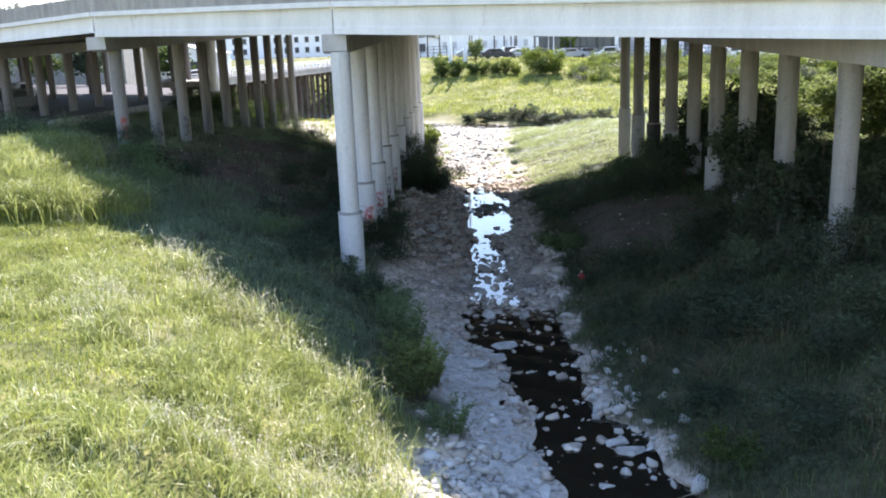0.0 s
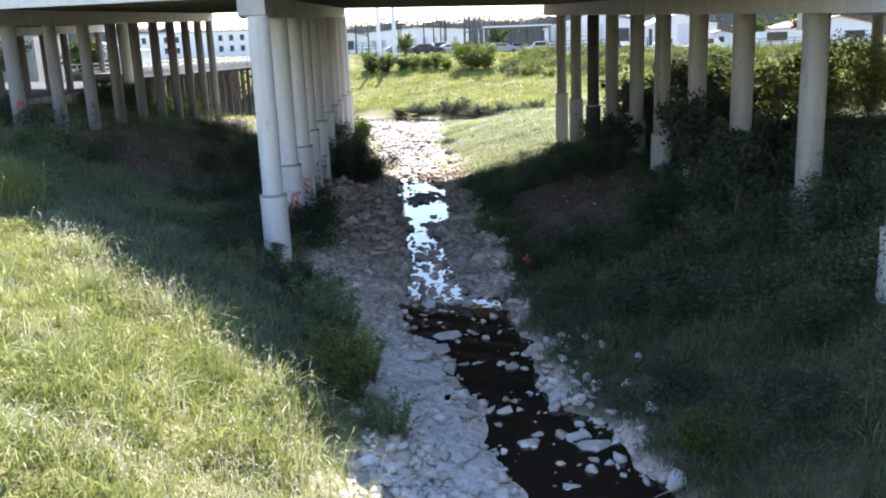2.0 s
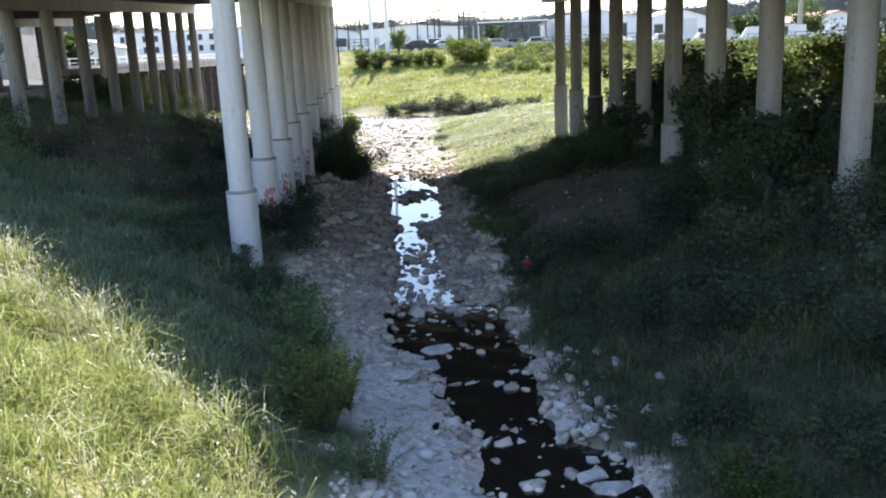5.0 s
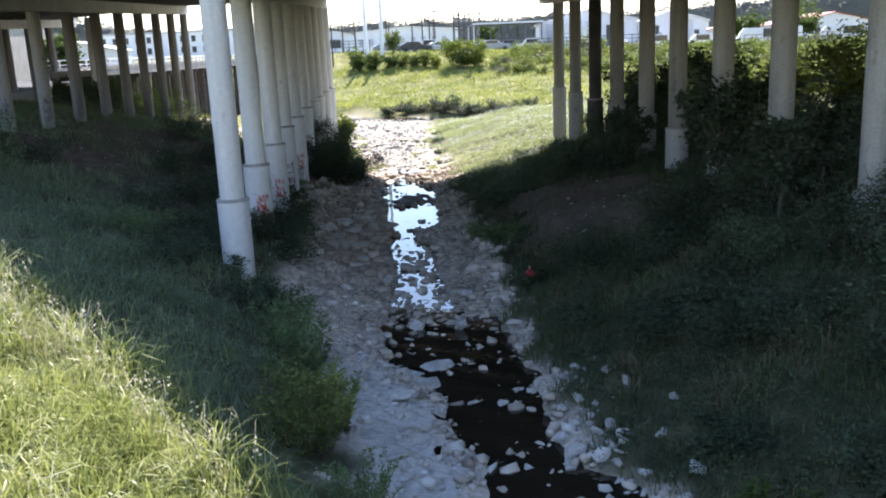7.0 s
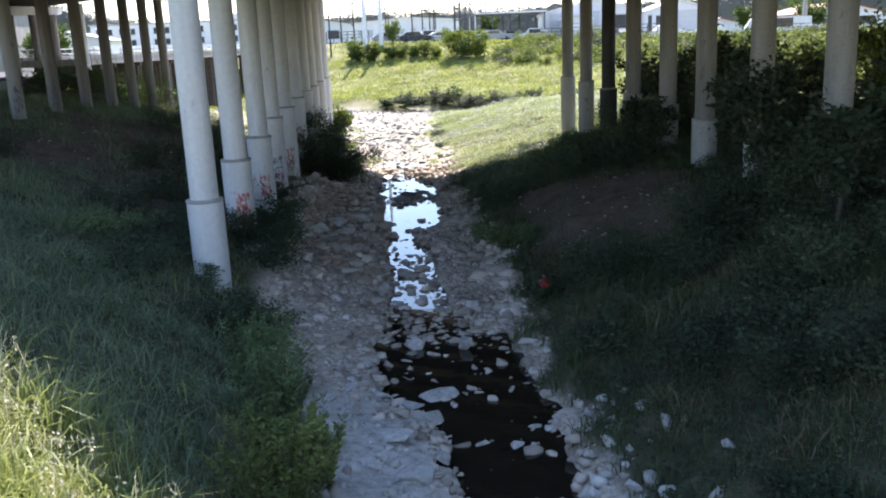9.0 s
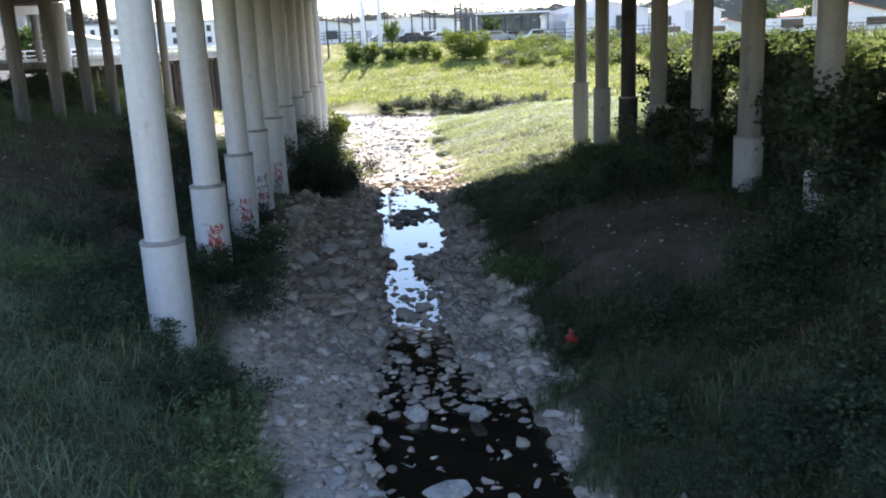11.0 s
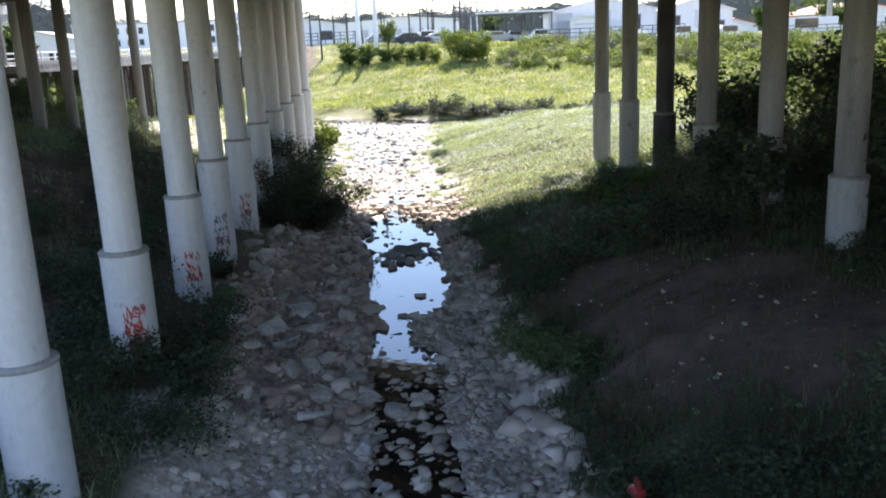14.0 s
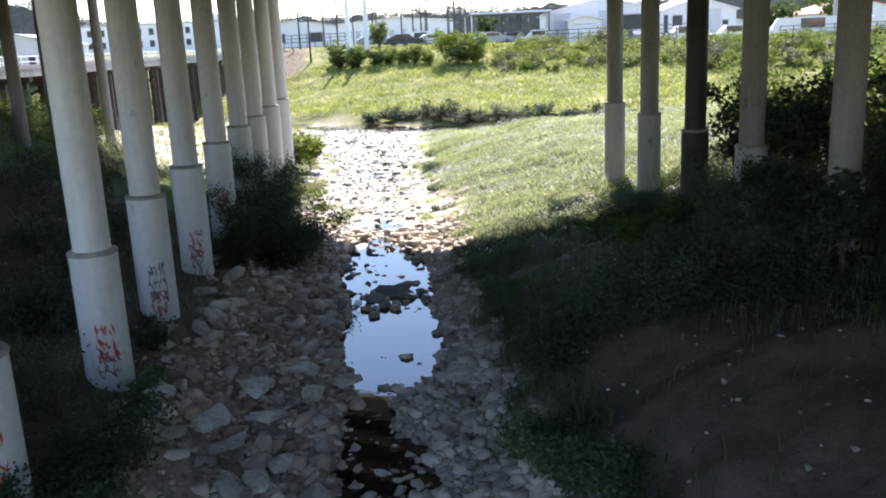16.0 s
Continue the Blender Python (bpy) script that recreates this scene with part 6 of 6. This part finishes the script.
# fences of posts and rails along the yard
for x0, y0, x1, y1, n in ((-16, 132, 1.0, 131, 14), (-14, 138, 0.5, 136.5, 13), (-12, 145, 3, 143, 14), (3.5, 128, 17, 126, 12), (16, 134, 30, 131, 13), (24, 121.5, 40, 116, 14), (54, 122, 76, 112, 16)):
    f = thing("pipe_fence", "dark steel pipe fence along the yard", "fence", "yard fences", at=(x0, y0, yard_z(x0, y0)), turn=math.degrees(math.atan2(y1 - y0, x1 - x0)))
    ln = math.hypot(x1 - x0, y1 - y0)
    for i in range(n + 1):
        part("post", box(ln * i / n - 0.05, ln * i / n + 0.05, -0.05, 0.05, -0.5, 1.5), DARK_STEEL, f)
    for zz in (0.45, 0.95, 1.4):
        part("rail", box(0, ln, -0.035, 0.035, zz, zz + 0.08), DARK_STEEL, f)

# parked vehicles and trailers
for x, y, turn, paint, ln, h, van, lab in ((19.0, 122.5, 8, CAR_GREY, 4.6, 1.45, False, "silver car parked under the carport"), (24.2, 123, 170, CAR_WHITE, 4.7, 1.6, False, "white car parked by the carport"), (9.2, 131, 5, OPENING, 4.6, 1.45, False, "dark car parked in the yard"),
                                         (41.0, 120.5, 175, CAR_WHITE, 5.4, 1.8, False, "white pickup outside the warehouse"), (46.5, 119.5, 170, CAR_WHITE, 5.4, 1.8, False, "white pickup outside the warehouse"), (13.2, 133, 2, CAR_WHITE, 4.6, 1.45, False, "white car parked in the yard"),
                                         (15.6, 128.4, 4, OPENING, 4.5, 1.45, False, "dark car parked in the yard"), (21.8, 127.0, 174, CAR_GREY, 4.6, 1.5, False, "silver car parked under the carport"), (5.6, 136.0, 3, CAR_GREY, 4.6, 1.45, False, "silver car parked in the yard"), (11.4, 137.5, 178, CAR_WHITE, 5.3, 1.8, False, "white pickup parked in the yard"),
                                         (58.5, 124, 160, CAR_WHITE, 8.5, 2.4, True, "white box trailer beside the warehouse"), (68.0, 120, 155, CAR_WHITE, 7.5, 2.2, True, "white box trailer beside the fence"), (36.2, 122.5, 90, CAR_GREY, 4.6, 1.45, False, "silver car outside the warehouse")):
    vehicle("trailer" if van else "pickup" if ln > 5 else "car", lab, x, y, yard_z(x, y), turn, paint, ln, 1.9, h, van)

# distant woods on the skyline
# Leaf colour greyed and lightened to stand for haze.
WOODS = leafy("haze_paled_leaves", (0.15, 0.155, 0.14), (0.23, 0.24, 0.21), (0.28, 0.285, 0.25), 0.4, 0.8, patch=0.05)


def canopy(x, y, ang):
    # Left end raised extra high, added to fill bright gaps under the bridge.
    return 10.6 + 3.2 * (0.5 + 0.5 * rough(x, y, 14.0)) + 2.4 * np.clip(rough(x, y, 6.0, 9.0), 0, 1) + 5.0 * smooth(0.30, 0.62, ang) + 13.0 * smooth(-0.2, -0.36, ang)


A1, D1 = np.meshgrid(np.linspace(-0.75, 0.85, 520), [360, 362, 385, 410, 440])
x, y = np.sin(A1) * D1, np.cos(A1) * D1
z = np.where(D1 == 360, 3.0, 6.0 + canopy(x, y, A1) * 0.86)
i = np.arange(A1.size).reshape(A1.shape)
a, b, c_, d = i[:-1, :-1].ravel(), i[:-1, 1:].ravel(), i[1:, 1:].ravel(), i[1:, :-1].ravel()
v0, t0 = np.stack([x, y, z], -1).reshape(-1, 3), np.concatenate([np.stack([a, b, c_], -1), np.stack([a, c_, d], -1)])
n = 60000
ang, dist = rng.uniform(-0.75, 0.85, n), rng.uniform(355, 440, n)
x, y = np.sin(ang) * dist, np.cos(ang) * dist
c = np.stack([x, y, 5.5 + canopy(x, y, ang) * rng.uniform(0, 1, n) ** 0.4], -1)
v, t = leaf_arrays(c, 1.3, 0.3)
v, t = np.concatenate([v0, v]), np.concatenate([t0, t + len(v0)])
tagged(raw("distant_woods", v, t, WOODS), "line of distant woods on the skyline, paled for haze", "woods", kind="stuff")
for x, y, h, r in ((21.4, 142, 3.7, 1.9), (61, 138, 5, 3.0), (57, 150, 5.5, 3.2), (72, 140, 5.0, 3.4), (-12, 150, 5.0, 3.0), (88, 175, 8, 4.5)):
    bush("yard_tree", "round green tree standing in the yard", (x, y, yard_z(x, y) - 0.1), h, r, 12, 2200, 0.5, LEAF_MID, "tree", "yard trees", trunk=0.25, low=0.05)

# ---- under the bridge: road edge, wall and cars behind the far columns ----
wall0, wall1 = Vector((-19.7, 44.5, 0)), Vector((-18.2, 65.5, 0))
dirw = (wall1 - wall0).normalized()
kerb = bmesh.new()
N_ = 20
for i in range(N_):
    p, q = wall0.lerp(wall1, i / N_), wall0.lerp(wall1, (i + 1) / N_ - 0.0015)
    side = Vector((-dirw.y, dirw.x, 0)) * 0.3
    z = 5.15
    vs = [kerb.verts.new((*(a + b).xy, zz)) for a in (p, q) for b in (side * 0, side) for zz in (3.2, z)]
    for f in ((0, 1, 3, 2), (4, 6, 7, 5), (0, 4, 5, 1), (2, 3, 7, 6), (0, 2, 6, 4), (1, 5, 7, 3)):
        kerb.faces.new([vs[k] for k in f])
bmesh.ops.recalc_face_normals(kerb, faces=kerb.faces)
tagged(part("low_wall", kerb, OLD_CONCRETE), "low weathered concrete retaining wall along the road edge", "wall", kind="structure")
road = bmesh.new()
lo = Vector((-dirw.y, dirw.x, 0))
row = [road.verts.new((*(wall0 + lo * a + dirw * b).xy, 5.08)) for a, b in ((0.3, -30), (0.3, 21.0))] + [road.verts.new((*p, 5.08)) for p in ((-17.4, 71.0), (-22.6, 71.6), (-27.0, 100.0), (-60.0, 126.0), (-125.0, 150.0))] + [road.verts.new((*(wall0 + lo * a + dirw * b).xy, 5.08)) for a, b in ((125, -30),)]
road.faces.new(row)
for f in bmesh.ops.extrude_face_region(road, geom=road.faces[:])["geom"]:
    if isinstance(f, bmesh.types.BMVert):
        f.co.z -= 0.6
bmesh.ops.recalc_face_normals(road, faces=road.faces)
tagged(part("road", road, ASPHALT), "grey asphalt frontage road passing under the bridge", "road", kind="structure")
for a, b, paint, lab in ((7.4, 9, OPENING, "dark car on the road under the bridge"), (13.0, 16, CAR_GREY, "silver car on the road beyond the columns"), (16.5, 26, CAR_WHITE, "white car on the road beyond the columns")):
    p = wall0 + lo * a + dirw * b
    vehicle("car", lab, p.x, p.y, 5.08, math.degrees(math.atan2(dirw.y, dirw.x)), paint)


ab = sweep([(0.0, -6.0), (WIDTH, -6.0), (WIDTH, 0.7), (0.0, 0.7)], [deck_place(-88.0), deck_place(-87.0)])
tagged(part("abutment", ab, OLD_CONCRETE), "weathered concrete abutment wall under the bridge end", "wall", kind="structure")
for i in range(16):
    p = wall0 + lo * (16 + 9 * (i % 4)) + dirw * (-14 + 1.5 * i)
    vehicle("car", "car parked in the lot beyond the bridge", p.x, p.y, 5.08, math.degrees(math.atan2(lo.y, lo.x)), (CAR_WHITE, CAR_GREY, OPENING)[i % 3])

gable("long_shed", "long low grey shed at the back of the parking lot", -108, -47, 133, 148, 4.6, 8.3, 9.4, OLD_CONCRETE, ROOF_GREY)
pier = thing("pier", "round white concrete pier in the sun beyond the bridge", "pier", at=(-17.59, 69.00, 5.11))
part("shaft", lathe([(0.46, -3.3), (0.46, 4.6)], 24), COLUMN_PAINT, pier, "", True)
part("base_ring", lathe([(0.56, -0.6), (0.56, 0.25), (0.47, 0.32)], 24), OLD_CONCRETE, pier, "", True)
for x, y, h, r in ((-15.8, 62.5, 1.9, 1.5), (-14.6, 65.5, 2.2, 1.7), (-16.6, 67.0, 2.4, 1.6), (-13.2, 68.6, 1.8, 1.6), (-17.2, 61.0, 1.6, 1.3)):
    bush("bush", "green bush in front of the timber trestle", on_land(x, y), h, r, 12, 4200, 0.13, LEAF_MID, "bush", "trestle bushes")


for i in range(11):
    bush("lot_tree", "dark green tree at the edge of the parking lot", (-33.0 - 8.5 * i + rng.uniform(-2, 2), 104.0 + 4.6 * i, 4.9), rng.uniform(4.5, 7.0), rng.uniform(3.0, 4.2), 10, 2600, 0.5, LEAF_DARK if i % 2 else LEAF_MID, "tree", "lot trees", trunk=0.2, low=0.05)


# ---- sprayed marks on the column casings: plain strokes ----
def scrawl(column, facing, z0, z1, wide, radius, mat, label):
    """Sprayed loops in two or three rows, each a crooked closed stroke."""
    v, t, th = [], [], 0.013
    rows = 2 if z1 - z0 < 0.6 else 3
    tall = (z1 - z0) / rows
    knots = []
    for r in range(rows):
        count = int(rng.integers(4, 6))
        for g in range(count) if r % 2 else reversed(range(count)):
            mid = ((g + 0.5) / count - 0.5) * 1.7 * wide + rng.normal(0, 0.04)
            knots += [(mid + rng.uniform(-1.0, 1.0) * wide / count, z1 - tall * (r + rng.uniform(-0.1, 1.0))) for _ in range(int(rng.integers(4, 7)))]
    pts = []
    for k in range(len(knots) - 1):
        a, b = knots[k], knots[k + 1]
        for u in np.linspace(0, 1, 7)[:-1]:
            bow = 0.25 * math.sin(math.pi * u) * (1 if k % 2 else -1)
            pts.append((a[0] + (b[0] - a[0]) * u + bow * (b[1] - a[1]), a[1] + (b[1] - a[1]) * u + bow * 0.3 * (b[0] - a[0])))
    for i, (a, z) in enumerate(pts):
        for d in (-th, th):
            v.append(((radius + 0.004) * math.cos(facing + a + d / radius * 0.6), (radius + 0.004) * math.sin(facing + a + d / radius * 0.6), z + d * 0.8))
        if i:
            b = 2 * i - 2
            t += [(b, b + 2, b + 3), (b, b + 3, b + 1)]
    return tagged(raw("graffiti", v, t, mat, column), label)


cols = [o for o in bridge.children if o.name.startswith("column")]
byrow = {3: sorted([o for o in cols if -3.5 < o.location.x < -0.5], key=lambda o: o.location.y), 4: sorted([o for o in cols if 8 < o.location.x < 12], key=lambda o: o.location.y), 2: sorted([o for o in cols if -14 < o.location.x < -10.5], key=lambda o: o.location.y)}
to_eye = lambda o: math.atan2(14 - o.location.y, 1.5 - o.location.x)
for i, (z0, z1, mat) in {1: (1.95, 2.75, GRAFFITI_RED), 2: (1.95, 2.6, GRAFFITI_RED), 3: (1.9, 2.7, GRAFFITI_DARK), 4: (1.9, 2.6, GRAFFITI_RED), 5: (2.2, 2.8, GRAFFITI_RED)}.items():
    o = byrow[3][i]
    for turn in ((-0.05, 0.2) if i == 1 else (0.12,)):
        scrawl(o, to_eye(o) + turn, z0, z1, 0.5, 0.37, mat, "tangle of sprayed strokes")
    scrawl(o, to_eye(o) + 0.1, z0 - 0.25, z0 + 0.25, 0.5, 0.37, GRAFFITI_BROWN if mat is GRAFFITI_RED else GRAFFITI_RED, "tangle of sprayed strokes")
    if i == 1:
        scrawl(o, to_eye(o) + 0.2, z0 - 0.2, z0 + 0.35, 0.6, 0.37, GRAFFITI_BROWN, "tangle of sprayed strokes")
for i in (4, 5):
    o = byrow[4][i]
    scrawl(o, to_eye(o), 2.75, 3.5, 0.6, 0.33, GRAFFITI_DARK, "tangle of sprayed strokes")
for i in (0, 1, 2, 3):
    o = byrow[2][i]
    zc = float(land(o.location.x, o.location.y))
    scrawl(o, to_eye(o), zc + 0.2, zc + 1.2, 0.6, 0.262, GRAFFITI_RED if i == 0 else GRAFFITI_DARK, "tangle of sprayed strokes")

# ---- litter ----
bag = thing("plastic_bag", "crumpled red plastic bag caught in the weeds", "litter", at=on_land(4.3, 25.75, -0.2))
bm = bmesh.new()
bmesh.ops.create_icosphere(bm, subdivisions=2, radius=0.12)
for v in bm.verts:
    v.co = Vector((v.co.x, v.co.y * 0.8, v.co.z * 0.7)) * (1 + 0.5 * noise.noise(v.co * 9)) + Vector((0, 0, 0.42))
part("bag", bm, surface("red_plastic", (0.24, 0.02, 0.02), (0.34, 0.035, 0.035), 4, 20, 0.35, 0.2), bag)
part("handle", box(-0.02, 0.02, -0.1, 0.1, 0.48, 0.58, 0.008), bpy.data.materials["red_plastic"], bag)
PAPER = surface("white_litter", (0.62, 0.62, 0.60), (0.78, 0.78, 0.76), 4, 20, 0.6, 0.2)
for i in range(18):
    x, y = rng.uniform(5.2, 9.5), rng.uniform(18, 40)
    bm = bmesh.new()
    bmesh.ops.create_grid(bm, x_segments=3, y_segments=3, size=rng.uniform(0.025, 0.06))
    for v in bm.verts:
        v.co.z = 0.03 * noise.noise(v.co * 20 + Vector((i, 0, 0))) + 0.02
    bmesh.ops.solidify(bm, geom=bm.faces[:], thickness=0.004)
    ob = part("paper_scrap", bm, PAPER)
    ob.location = on_land(x, y, -0.03)
    tagged(ob, "small white scrap of litter on the bank", "litter", "litter scraps")
